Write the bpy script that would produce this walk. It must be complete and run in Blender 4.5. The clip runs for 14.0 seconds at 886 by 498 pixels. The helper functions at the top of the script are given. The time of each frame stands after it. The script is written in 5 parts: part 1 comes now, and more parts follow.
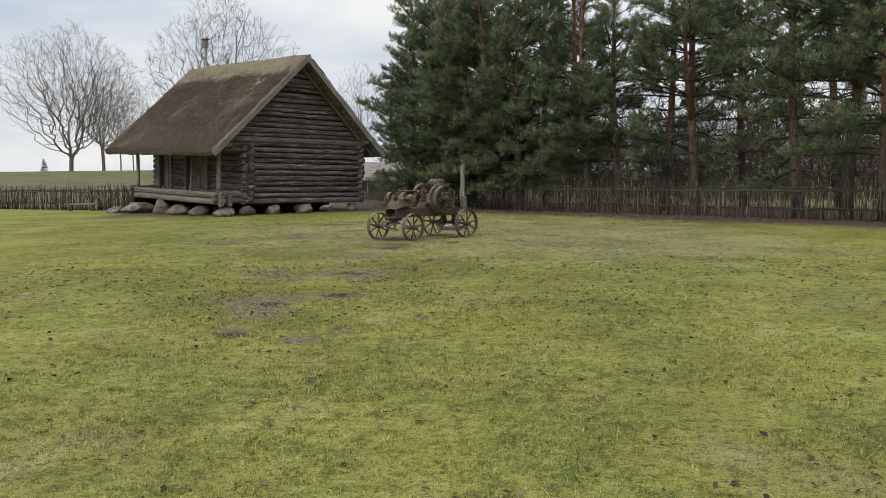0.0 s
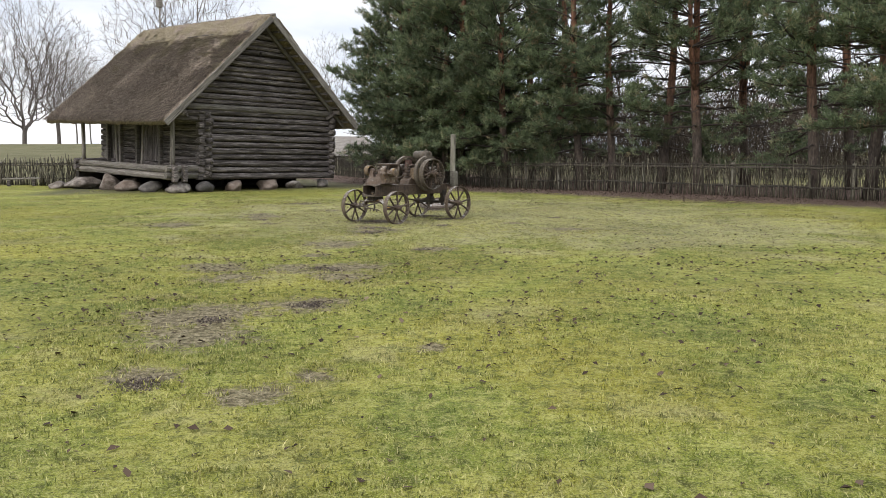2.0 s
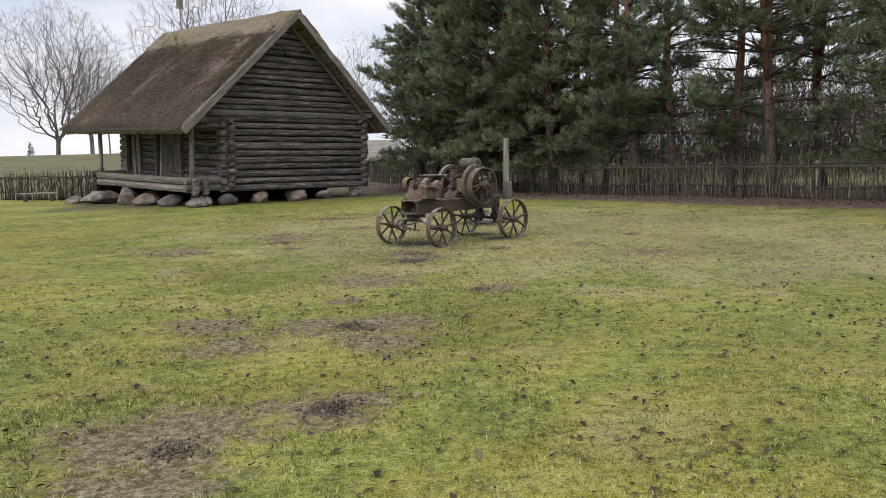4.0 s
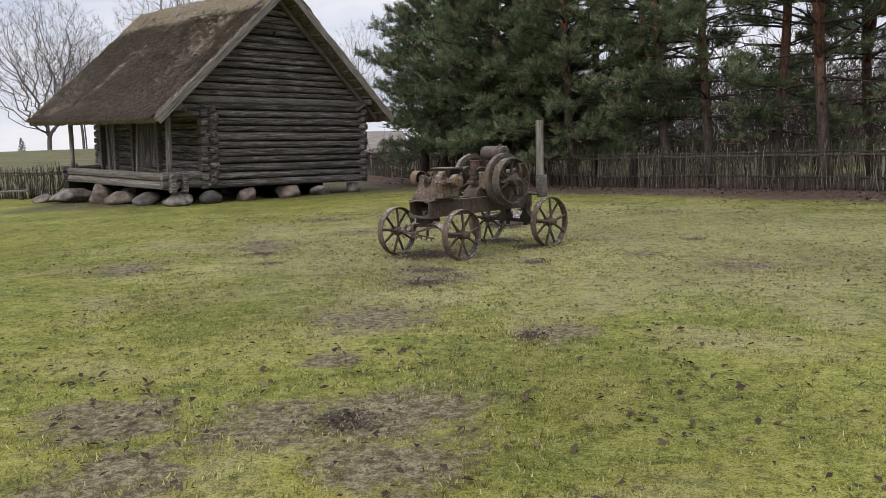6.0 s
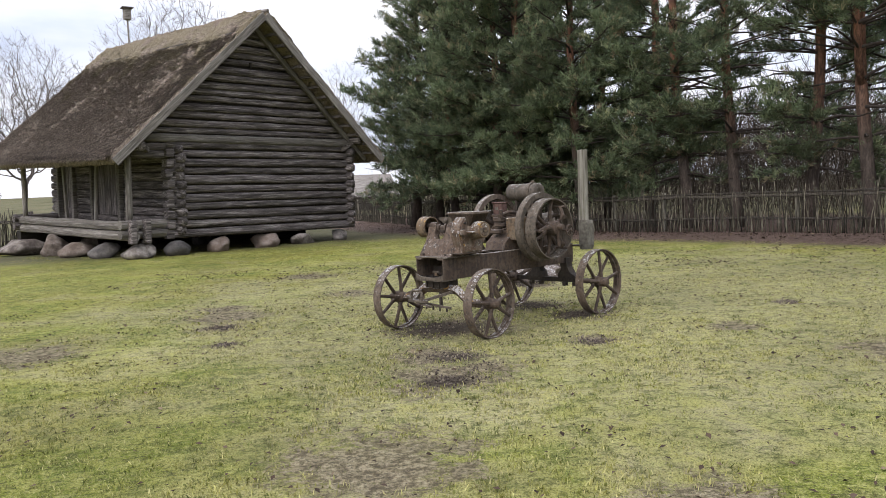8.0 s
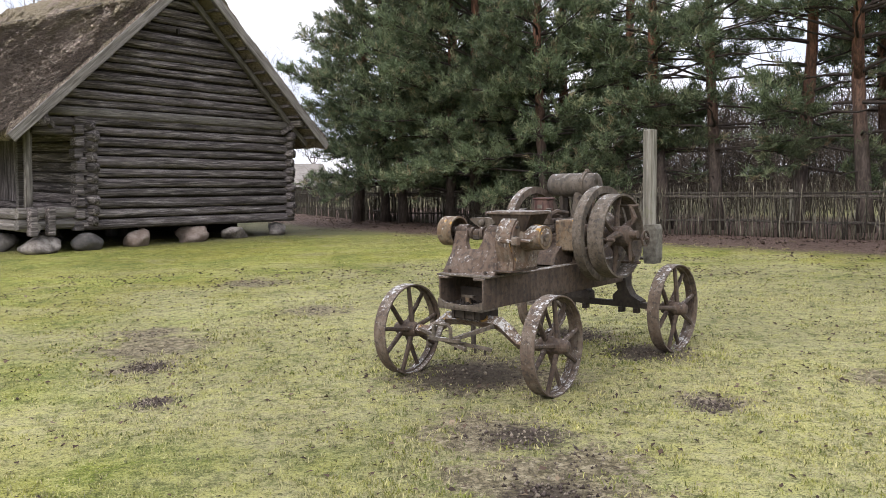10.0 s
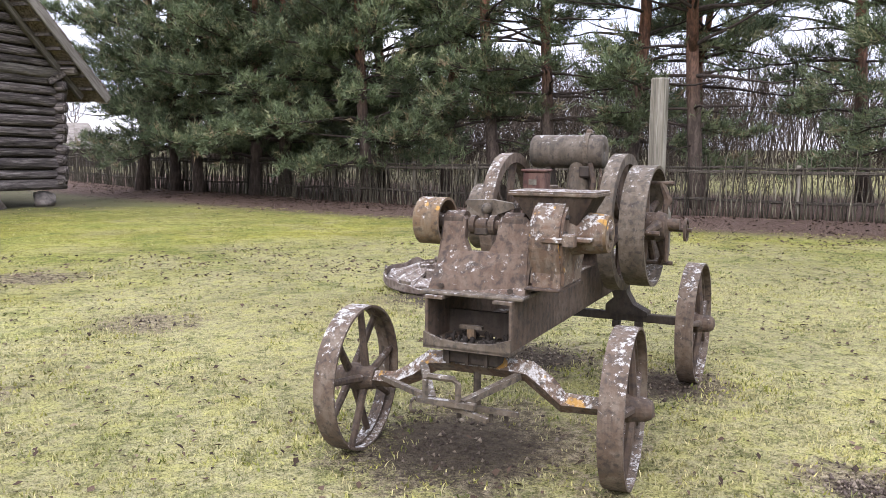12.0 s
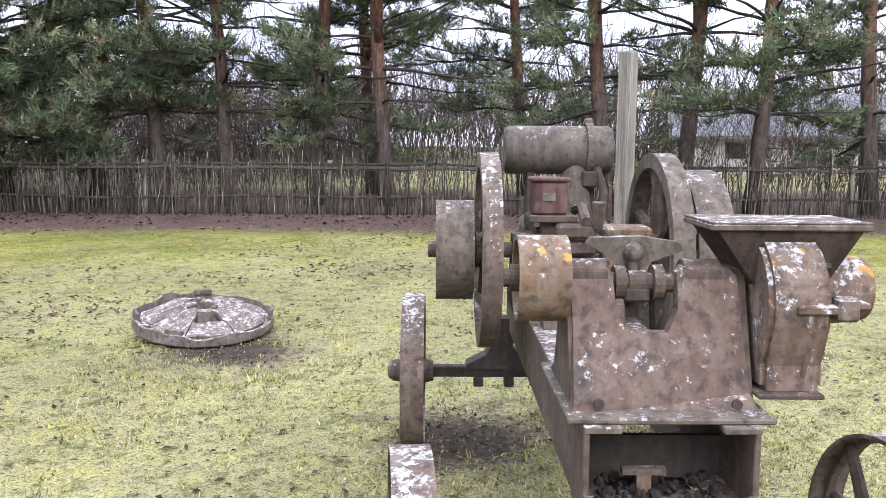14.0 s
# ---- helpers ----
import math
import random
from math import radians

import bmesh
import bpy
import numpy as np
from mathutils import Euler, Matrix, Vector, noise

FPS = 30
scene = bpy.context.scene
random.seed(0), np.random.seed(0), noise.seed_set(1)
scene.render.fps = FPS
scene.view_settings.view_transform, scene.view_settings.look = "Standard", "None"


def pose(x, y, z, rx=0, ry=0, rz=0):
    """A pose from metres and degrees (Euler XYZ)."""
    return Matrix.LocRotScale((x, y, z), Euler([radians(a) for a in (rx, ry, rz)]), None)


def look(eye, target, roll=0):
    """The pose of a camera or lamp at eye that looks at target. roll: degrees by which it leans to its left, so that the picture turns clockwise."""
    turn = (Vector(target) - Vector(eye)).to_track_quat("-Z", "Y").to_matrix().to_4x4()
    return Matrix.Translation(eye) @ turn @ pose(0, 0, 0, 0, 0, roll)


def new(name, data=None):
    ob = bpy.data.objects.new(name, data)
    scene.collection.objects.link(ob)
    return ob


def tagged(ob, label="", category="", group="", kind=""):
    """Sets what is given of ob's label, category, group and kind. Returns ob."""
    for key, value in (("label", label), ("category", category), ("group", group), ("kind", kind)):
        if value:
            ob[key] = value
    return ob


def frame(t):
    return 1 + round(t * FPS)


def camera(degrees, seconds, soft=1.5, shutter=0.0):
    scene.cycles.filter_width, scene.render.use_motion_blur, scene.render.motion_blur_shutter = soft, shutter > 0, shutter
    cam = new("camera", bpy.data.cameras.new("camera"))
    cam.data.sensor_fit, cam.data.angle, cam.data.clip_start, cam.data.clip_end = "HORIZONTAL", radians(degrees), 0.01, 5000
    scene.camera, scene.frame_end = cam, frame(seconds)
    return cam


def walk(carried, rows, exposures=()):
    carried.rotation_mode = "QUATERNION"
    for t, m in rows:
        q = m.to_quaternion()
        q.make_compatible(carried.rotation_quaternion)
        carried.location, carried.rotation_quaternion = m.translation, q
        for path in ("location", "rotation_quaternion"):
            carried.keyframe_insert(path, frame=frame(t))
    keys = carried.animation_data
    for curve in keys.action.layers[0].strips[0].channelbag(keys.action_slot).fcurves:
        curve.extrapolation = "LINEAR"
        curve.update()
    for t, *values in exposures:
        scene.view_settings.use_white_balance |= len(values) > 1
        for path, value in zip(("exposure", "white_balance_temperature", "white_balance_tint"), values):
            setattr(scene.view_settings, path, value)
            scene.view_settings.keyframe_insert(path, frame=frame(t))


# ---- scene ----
# seconds, eye, target, lean
PATH = [
    (0, (0.134, -0.258, 1.553), (0.115, 1.735, 1.375), -0.6),
    (0.5, (0.063, 0.493, 1.49), (0.062, 2.487, 1.334), -0.9),
    (1, (-0.084, 1.26, 1.416), (-0.099, 3.253, 1.248), -1.0),
    (1.5, (-0.188, 2.077, 1.408), (-0.15, 4.063, 1.176), -1.1),
    (2, (-0.308, 2.73, 1.43), (-0.25, 4.715, 1.197), -0.2),
    (2.5, (-0.437, 3.361, 1.452), (-0.386, 5.341, 1.172), -0.3),
    (3, (-0.513, 4.047, 1.499), (-0.502, 6.034, 1.269), -0.4),
    (5.5, (-0.675, 7.803, 1.574), (-0.72, 9.789, 1.343), -2.1),
    (6, (-0.853, 8.56, 1.491), (-0.882, 10.544, 1.243), -2.0),
    (6.5, (-0.953, 9.199, 1.48), (-1.023, 11.184, 1.252), -1.9),
    (7, (-1.092, 9.85, 1.43), (-1.142, 11.845, 1.296), -1.9),
    (7.5, (-1.136, 10.676, 1.435), (-1.149, 12.671, 1.296), -2.3),
    (10, (-1.99, 14.059, 1.421), (-1.794, 16.042, 1.256), -1.1),
    (10.5, (-2.18, 14.702, 1.42), (-1.775, 16.651, 1.228), -0.7),
    (11, (-2.326, 15.367, 1.397), (-1.81, 17.293, 1.237), -0.4),
    (11.5, (-2.51, 15.949, 1.382), (-1.92, 17.852, 1.207), 0.6),
    (12, (-2.646, 16.52, 1.384), (-1.929, 18.371, 1.14), 0.3),
    (12.5, (-2.745, 17.093, 1.407), (-1.886, 18.882, 1.157), -0.3),
    (13, (-2.834, 17.72, 1.405), (-1.663, 19.321, 1.149), -0.7),
    (13.5, (-2.886, 18.312, 1.36), (-1.537, 19.766, 1.105), -1.0),
    (14, (-2.982, 18.833, 1.38), (-1.522, 20.178, 1.131), 0.4),
]
# seconds, stops, kelvin, tint
EXPOSURES = [(0, 0.0, 6750, 9), (0.5, -0.02, 6750, 9), (1, -0.19, 6750, 9), (1.5, 0.09, 6750, 10), (2, 0.4, 6700, 11), (2.5, -0.05, 6700, 12), (3, 0.2, 6700, 13), (5.5, 0.15, 6600, 14), (6, 0.06, 6600, 15), (6.5, 0.32, 6600, 14), (7, 0.18, 6450, 14), (7.5, 0.3, 6450, 15), (10, 0.68, 6500, 16), (10.5, 0.62, 6500, 17),
             (11, 0.85, 6400, 18), (11.5, 0.95, 6350, 20), (12.5, 1.15, 6250, 21), (13, 1.22, 6100, 22), (14, 1.22, 6000, 22)]
SKY_ZENITH, SUN_POWER = 2.6, 1.2
cam = camera(56.5, 14.0, soft=0.55)
walk(cam, [(t, look(eye, target, lean)) for t, eye, target, lean in PATH], exposures=EXPOSURES)


# ---- world and light: a bright overcast sky, lighter overhead than at the rim ----
world = bpy.data.worlds.new("overcast_sky")
world.use_nodes = True
scene.world = world
wn, wl = world.node_tree.nodes, world.node_tree.links
wn.clear()
w_out = wn.new("ShaderNodeOutputWorld")
w_bg = wn.new("ShaderNodeBackground")
w_sky = wn.new("ShaderNodeTexSky")
w_sky.sky_type = "NISHITA"
w_sky.sun_disc = False
w_sky.sun_elevation = radians(38)
w_sky.sun_rotation = radians(250)
w_co = wn.new("ShaderNodeTexCoord")
w_map = wn.new("ShaderNodeMapping")
w_map.inputs["Scale"].default_value = (1.3, 1.3, 4.5)
w_noise = wn.new("ShaderNodeTexNoise")
w_noise.inputs["Scale"].default_value = 1.9
w_noise.inputs["Detail"].default_value = 6
w_noise.inputs["Roughness"].default_value = 0.55
w_ramp = wn.new("ShaderNodeValToRGB")
w_ramp.color_ramp.elements[0].position = 0.36
w_ramp.color_ramp.elements[0].color = (0.56, 0.64, 0.78, 1)
w_ramp.color_ramp.elements[1].position = 0.62
w_ramp.color_ramp.elements[1].color = (0.90, 0.92, 0.95, 1)
w_sep = wn.new("ShaderNodeSeparateXYZ")
w_zen = wn.new("ShaderNodeMapRange")
w_zen.inputs["From Min"].default_value = 0.18
w_zen.inputs["From Max"].default_value = 1.0
w_zen.inputs["To Min"].default_value = 1.0
w_zen.inputs["To Max"].default_value = SKY_ZENITH
w_mul = wn.new("ShaderNodeMixRGB")
w_mul.blend_type = "MULTIPLY"
w_mul.inputs["Fac"].default_value = 1.0
w_mix = wn.new("ShaderNodeMixRGB")
w_mix.inputs["Fac"].default_value = 0.93
w_skys = wn.new("ShaderNodeMixRGB")
w_skys.blend_type = "MULTIPLY"
w_skys.inputs["Fac"].default_value = 1.0
w_skys.inputs["Color2"].default_value = (0.12, 0.12, 0.12, 1)
wl.new(w_co.outputs["Generated"], w_map.inputs["Vector"])
wl.new(w_map.outputs["Vector"], w_noise.inputs["Vector"])
wl.new(w_noise.outputs["Fac"], w_ramp.inputs["Fac"])
wl.new(w_co.outputs["Generated"], w_sep.inputs["Vector"])
wl.new(w_sep.outputs["Z"], w_zen.inputs["Value"])
wl.new(w_ramp.outputs["Color"], w_mul.inputs["Color1"])
wl.new(w_zen.outputs["Result"], w_mul.inputs["Color2"])
wl.new(w_sky.outputs["Color"], w_skys.inputs["Color1"])
wl.new(w_skys.outputs["Color"], w_mix.inputs["Color1"])
wl.new(w_mul.outputs["Color"], w_mix.inputs["Color2"])
wl.new(w_mix.outputs["Color"], w_bg.inputs["Color"])
wl.new(w_bg.outputs["Background"], w_out.inputs["Surface"])
w_bg.inputs["Strength"].default_value = 1.0

sun = new("sun", bpy.data.lights.new("sun", "SUN"))
sun.data.energy = SUN_POWER
sun.data.angle = radians(25)
sun.data.color = (1.0, 0.95, 0.87)
sun.matrix_world = look((-20, -14, 26), (0, 14, 0))


# ---- materials ----
class Nodes:
    """A short way to wire one material."""

    def __init__(self, name):
        self.m = bpy.data.materials.new(name)
        self.m.use_nodes = True
        self.t = self.m.node_tree
        self.t.nodes.clear()
        self.out = self.t.nodes.new("ShaderNodeOutputMaterial")
        self.b = self.t.nodes.new("ShaderNodeBsdfPrincipled")
        self.t.links.new(self.b.outputs[0], self.out.inputs[0])

    def node(self, kind):
        return self.t.nodes.new("ShaderNode" + kind)

    def link(self, a, b):
        self.t.links.new(a, b)

    def coords(self, which="Object", scale=(1, 1, 1), shift=False):
        if which == "World":
            src = self.node("NewGeometry").outputs["Position"]
        else:
            src = self.node("TexCoord").outputs[which]
        mp = self.node("Mapping")
        mp.inputs["Scale"].default_value = scale
        self.link(src, mp.inputs["Vector"])
        if shift:
            mul = self.node("Math")
            mul.operation = "MULTIPLY"
            mul.inputs[1].default_value = 37.0
            self.link(self.rand(), mul.inputs[0])
            self.link(mul.outputs[0], mp.inputs["Location"])
        return mp.outputs[0]

    def rand(self):
        return self.node("ObjectInfo").outputs["Random"]

    def noise(self, co, scale=5, detail=5, rough=0.55, distort=0.0):
        n = self.node("TexNoise")
        n.inputs["Scale"].default_value = scale
        n.inputs["Detail"].default_value = detail
        n.inputs["Roughness"].default_value = rough
        n.inputs["Distortion"].default_value = distort
        self.link(co, n.inputs["Vector"])
        return n.outputs["Fac"]

    def ramp(self, fac, *stops):
        r = self.node("ValToRGB")
        els = r.color_ramp.elements
        while len(els) < len(stops):
            els.new(0.5)
        for e, (p, c) in zip(els, stops):
            e.position = p
            e.color = (*c, 1) if len(c) == 3 else c
        self.link(fac, r.inputs["Fac"])
        return r.outputs["Color"]

    def band(self, fac, lo, hi, to_lo=0.0, to_hi=1.0):
        r = self.node("MapRange")
        for k, v in (("From Min", lo), ("From Max", hi), ("To Min", to_lo), ("To Max", to_hi)):
            r.inputs[k].default_value = v
        self.link(fac, r.inputs["Value"])
        return r.outputs["Result"]

    def mix(self, fac, a, b, how="MIX"):
        m = self.node("MixRGB")
        m.blend_type = how
        for k, v in (("Fac", fac), ("Color1", a), ("Color2", b)):
            if isinstance(v, (int, float)):
                m.inputs[k].default_value = v if k == "Fac" else (v, v, v, 1)
            elif isinstance(v, tuple):
                m.inputs[k].default_value = (*v, 1)
            else:
                self.link(v, m.inputs[k])
        return m.outputs["Color"]

    def math(self, op, a, b):
        m = self.node("Math")
        m.operation = op
        for i, v in enumerate((a, b)):
            if isinstance(v, (int, float)):
                m.inputs[i].default_value = v
            else:
                self.link(v, m.inputs[i])
        return m.outputs[0]

    def attr(self, name):
        a = self.node("Attribute")
        a.attribute_name = name
        return a.outputs["Fac"]

    def bump(self, height, strength=0.5, dist=0.01):
        bp = self.node("Bump")
        bp.inputs["Strength"].default_value = strength
        bp.inputs["Distance"].default_value = dist
        self.link(height, bp.inputs["Height"])
        self.link(bp.outputs[0], self.b.inputs["Normal"])

    def done(self, color, rough=0.85, metal=0.0, spec=0.3):
        if isinstance(color, tuple):
            self.b.inputs["Base Color"].default_value = (*color, 1)
        else:
            self.link(color, self.b.inputs["Base Color"])
        if isinstance(rough, (int, float)):
            self.b.inputs["Roughness"].default_value = rough
        else:
            self.link(rough, self.b.inputs["Roughness"])
        self.b.inputs["Metallic"].default_value = metal
        self.b.inputs["Specular IOR Level"].default_value = spec
        return self.m


def wood(name, dark, mid, light, along=0.7, across=11.0, moss=0.0, spread=(0.68, 1.25)):
    """Weathered wood, its grain along the local x axis."""
    n = Nodes(name)
    co = n.coords("Object", (along, across, across), shift=True)
    grain = n.noise(co, 2.2, 7, 0.65, 0.4)
    fine = n.noise(n.coords("Object", (along * 2, across * 5, across * 5), shift=True), 3.0, 4, 0.6)
    blot = n.noise(n.coords("Object", (0.8, 2, 2), shift=True), 1.6, 4)
    col = n.ramp(grain, (0.34, dark), (0.5, mid), (0.66, light))
    col = n.mix(n.band(fine, 0.48, 0.64, 0.0, 0.75), col, dark)
    col = n.mix(n.band(blot, 0.45, 0.7, 0.0, 0.5), col, mid)
    tone = n.band(n.rand(), 0, 1, *spread)
    col = n.mix(1.0, col, tone, "MULTIPLY")
    if moss:
        spot = n.noise(n.coords("World", (1, 1, 1)), 6, 5, 0.7)
        col = n.mix(n.band(spot, 0.6, 0.72, 0, moss), col, (0.16, 0.17, 0.09))
    n.bump(n.math("ADD", grain, n.math("MULTIPLY", fine, 0.6)), 0.8, 0.02)
    return n.done(col, 0.88, 0, 0.2)


def iron(name, base, rust, light, lichen=0.6, yellow=0.0, seed=0.0, dark=(0.02, 0.018, 0.017)):
    """Rusted iron with pale lichen crust, thickest where it faces up."""
    n = Nodes(name)
    co = n.coords("World", (1, 1, 1))
    a = n.noise(co, 7 + seed, 7, 0.65, 0.3)
    b = n.noise(co, 34, 5, 0.6)
    streak = n.noise(n.coords("World", (14, 14, 1.5)), 2.0, 5, 0.6)
    col = n.ramp(a, (0.34, base), (0.50, rust), (0.66, light))
    col = n.mix(n.band(streak, 0.47, 0.66, 0, 0.65), col, light)
    col = n.mix(n.band(b, 0.50, 0.66, 0, 0.65), col, dark)
    up = n.node("SeparateXYZ")
    n.link(n.node("NewGeometry").outputs["Normal"], up.inputs[0])
    upz = n.band(up.outputs["Z"], -0.6, 1.0, -0.13, 0.03)
    patch = n.noise(co, 11.0 + seed, 8, 0.7, 0.2)
    crumb = n.noise(co, 46.0, 6, 0.75)
    dens = n.math("ADD", n.math("ADD", n.math("MULTIPLY", patch, 0.5), n.math("MULTIPLY", crumb, 0.5)), upz)
    msk = n.band(dens, 0.585 - 0.05 * lichen, 0.64 - 0.05 * lichen, 0, min(0.95, 0.45 + lichen * 0.45))
    lich = n.ramp(crumb, (0.35, (0.20, 0.195, 0.18)), (0.52, (0.35, 0.345, 0.33)), (0.68, (0.58, 0.57, 0.555)))
    col = n.mix(msk, col, lich)
    if yellow:
        yp = n.noise(n.coords("World", (1.3, 1.3, 1.3)), 8.0, 5, 0.6)
        col = n.mix(n.band(n.math("ADD", yp, upz), 0.645 - yellow * 0.1, 0.685 - yellow * 0.1, 0, 0.85), col, (0.36, 0.20, 0.04))
    n.bump(n.math("ADD", a, n.math("ADD", b, n.math("MULTIPLY", msk, 0.5))), 0.5, 0.006)
    return n.done(col, 0.82, 0.0, 0.35)


def lawn_color(n):
    """Moss and thin grass: green, yellow and dry, in patches of several sizes."""
    co = n.coords("World", (1, 1, 0.0))
    big = n.noise(co, 0.16, 5, 0.55, 0.3)
    mid = n.noise(co, 0.8, 6, 0.6, 0.4)
    clump = n.noise(co, 3.4, 5, 0.72, 0.5)
    small = n.noise(co, 9.0, 4, 0.7, 0.3)
    fine = n.noise(co, 30.0, 3, 0.7)
    tiny = n.noise(co, 90.0, 2, 0.7)
    col = n.ramp(mid, (0.34, (0.122, 0.156, 0.023)), (0.45, (0.175, 0.200, 0.029)), (0.55, (0.235, 0.232, 0.040)), (0.66, (0.27, 0.248, 0.078)))
    col = n.mix(n.band(big, 0.52, 0.60, 0, 0.7), col, (0.270, 0.245, 0.030))
    col = n.mix(n.band(big, 0.47, 0.36, 0, 0.4), col, (0.235, 0.225, 0.075))
    dry = n.math("ADD", n.attr("dry"), n.math("MULTIPLY", n.math("SUBTRACT", mid, 0.5), 2.0))
    col = n.mix(n.band(dry, 0.12, 0.62, 0, 0.85), col, (0.315, 0.287, 0.168))
    col = n.mix(n.band(clump, 0.50, 0.60, 0, 0.5), col, (0.315, 0.305, 0.08))
    col = n.mix(n.band(clump, 0.47, 0.37, 0, 0.62), col, (0.082, 0.102, 0.022))
    col = n.mix(n.band(small, 0.51, 0.62, 0, 0.5), col, (0.36, 0.35, 0.12))
    col = n.mix(n.band(small, 0.46, 0.37, 0, 0.7), col, (0.062, 0.070, 0.018))
    col = n.mix(n.band(fine, 0.53, 0.62, 0, 0.35), col, (0.40, 0.385, 0.15))
    col = n.mix(n.band(fine, 0.46, 0.37, 0, 0.7), col, (0.058, 0.062, 0.018))
    col = n.mix(n.band(tiny, 0.54, 0.64, 0, 0.4), col, (0.44, 0.42, 0.20))
    col = n.mix(n.band(tiny, 0.46, 0.37, 0, 0.65), col, (0.050, 0.052, 0.018))
    # uneven light painted into the lawn: broad brighter and dimmer patches
    glow = n.noise(n.coords("World", (1, 1, 0.0)), 0.42, 4, 0.6, 0.5)
    col = n.mix(1.0, col, n.band(glow, 0.36, 0.64, 0.84, 1.18), "MULTIPLY")
    return col, fine, small


def make_ground_material():
    n = Nodes("lawn")
    col, fine, small = lawn_color(n)
    co = n.coords("World", (1, 1, 1))
    soil_n = n.noise(co, 16, 5, 0.75)
    clod = n.noise(co, 55, 3, 0.7)
    field = n.ramp(n.noise(co, 0.3, 6, 0.7), (0.35, (0.100, 0.098, 0.050)), (0.6, (0.150, 0.138, 0.078)))
    col = n.mix(n.attr("field"), col, field)
    soil = n.ramp(soil_n, (0.40, (0.072, 0.056, 0.040)), (0.50, (0.190, 0.155, 0.100)), (0.60, (0.32, 0.272, 0.185)))
    soil = n.mix(n.band(clod, 0.48, 0.40, 0, 0.8), soil, (0.045, 0.035, 0.029))
    edge = n.noise(co, 3.2, 7, 0.75, 0.6)
    mud = n.math("ADD", n.attr("mud"), n.math("MULTIPLY", n.math("SUBTRACT", edge, 0.5), 1.5))
    mudmask = n.band(n.math("ADD", mud, n.math("MULTIPLY", n.math("SUBTRACT", fine, 0.5), 0.9)), 0.50, 0.68, 0, 0.88)
    col = n.mix(mudmask, col, soil)
    dark = n.band(n.math("ADD", n.attr("peat"), n.math("MULTIPLY", n.math("SUBTRACT", clod, 0.5), 1.2)), 0.55, 0.72, 0, 0.88)
    col = n.mix(dark, col, (0.046, 0.036, 0.028))
    lit = n.math("ADD", n.attr("litter"), n.math("MULTIPLY", n.math("SUBTRACT", small, 0.5), 0.8))
    litc = n.ramp(clod, (0.40, (0.035, 0.023, 0.018)), (0.5, (0.098, 0.066, 0.052)), (0.60, (0.215, 0.155, 0.125)))
    col = n.mix(n.band(lit, 0.4, 0.7, 0, 1.0), col, litc)
    n.bump(n.math("ADD", n.math("MULTIPLY", fine, 1.0), n.math("MULTIPLY", small, 1.2)), 1.0, 0.06)
    return n.done(col, 0.95, 0, 0.1)


def make_blade_material(name, straw):
    n = Nodes(name)
    col, fine, small = lawn_color(n)
    rnd = n.node("NewGeometry").outputs["Random Per Island"]
    col = n.mix(straw, col, (0.34, 0.31, 0.19))
    col = n.mix(n.band(rnd, 0.6, 1.0, 0, 0.7), col, (0.34, 0.30, 0.15))
    tone = n.attr("tone")
    col = n.mix(n.band(tone, 0.30, 0.0, 0, 0.75), col, (0.050, 0.078, 0.018))
    col = n.mix(n.band(tone, 0.82, 1.0, 0, 0.6), col, (0.36, 0.33, 0.16))
    col = n.mix(1.0, col, n.band(rnd, 0, 1, 0.6, 1.45), "MULTIPLY")
    return n.done(col, 0.8, 0, 0.15)


M_GROUND = make_ground_material()
M_BLADE = make_blade_material("grass_blades", 0.0)
M_DRYBLADE = make_blade_material("dry_grass_blades", 0.6)
M_LOG = wood("weathered_log", (0.022, 0.019, 0.018), (0.108, 0.093, 0.088), (0.33, 0.295, 0.28))
M_BOARD = wood("grey_board", (0.075, 0.066, 0.058), (0.19, 0.172, 0.152), (0.33, 0.305, 0.275))
M_POST = wood("grey_post", (0.085, 0.078, 0.060), (0.20, 0.185, 0.150), (0.31, 0.295, 0.25), moss=0.5)
M_STAKE = wood("fence_stake", (0.022, 0.018, 0.014), (0.082, 0.074, 0.053), (0.29, 0.27, 0.20), 1.2, 20, spread=(0.35, 1.6))
M_RAIL = wood("fence_rail", (0.026, 0.022, 0.018), (0.062, 0.054, 0.044), (0.14, 0.125, 0.10), 1.0, 14)
M_IRON = iron("rusted_iron", (0.040, 0.030, 0.023), (0.066, 0.044, 0.030), (0.108, 0.081, 0.060), 0.35)
M_RIM = iron("wheel_rim_iron", (0.068, 0.052, 0.039), (0.092, 0.064, 0.045), (0.15, 0.121, 0.092), 1.15, seed=3)
M_DARKIRON = iron("dark_iron", (0.026, 0.022, 0.018), (0.042, 0.031, 0.023), (0.062, 0.050, 0.039), 0.1)
M_GREYIRON = iron("grey_iron", (0.058, 0.050, 0.039), (0.084, 0.065, 0.046), (0.135, 0.113, 0.087), 0.6, seed=5)
M_LICHEN = iron("lichened_iron", (0.075, 0.058, 0.043), (0.11, 0.068, 0.044), (0.17, 0.141, 0.109), 2.0, 0.6, seed=1)
M_TANK = iron("tank_iron", (0.052, 0.046, 0.036), (0.075, 0.060, 0.045), (0.115, 0.097, 0.076), 0.9, seed=2)
M_PULLEY = iron("pulley_iron", (0.095, 0.071, 0.049), (0.13, 0.082, 0.044), (0.17, 0.136, 0.092), 0.9, 0.35, seed=4)
M_RED = iron("red_painted_iron", (0.085, 0.033, 0.026), (0.062, 0.029, 0.023), (0.13, 0.078, 0.062), 0.1)
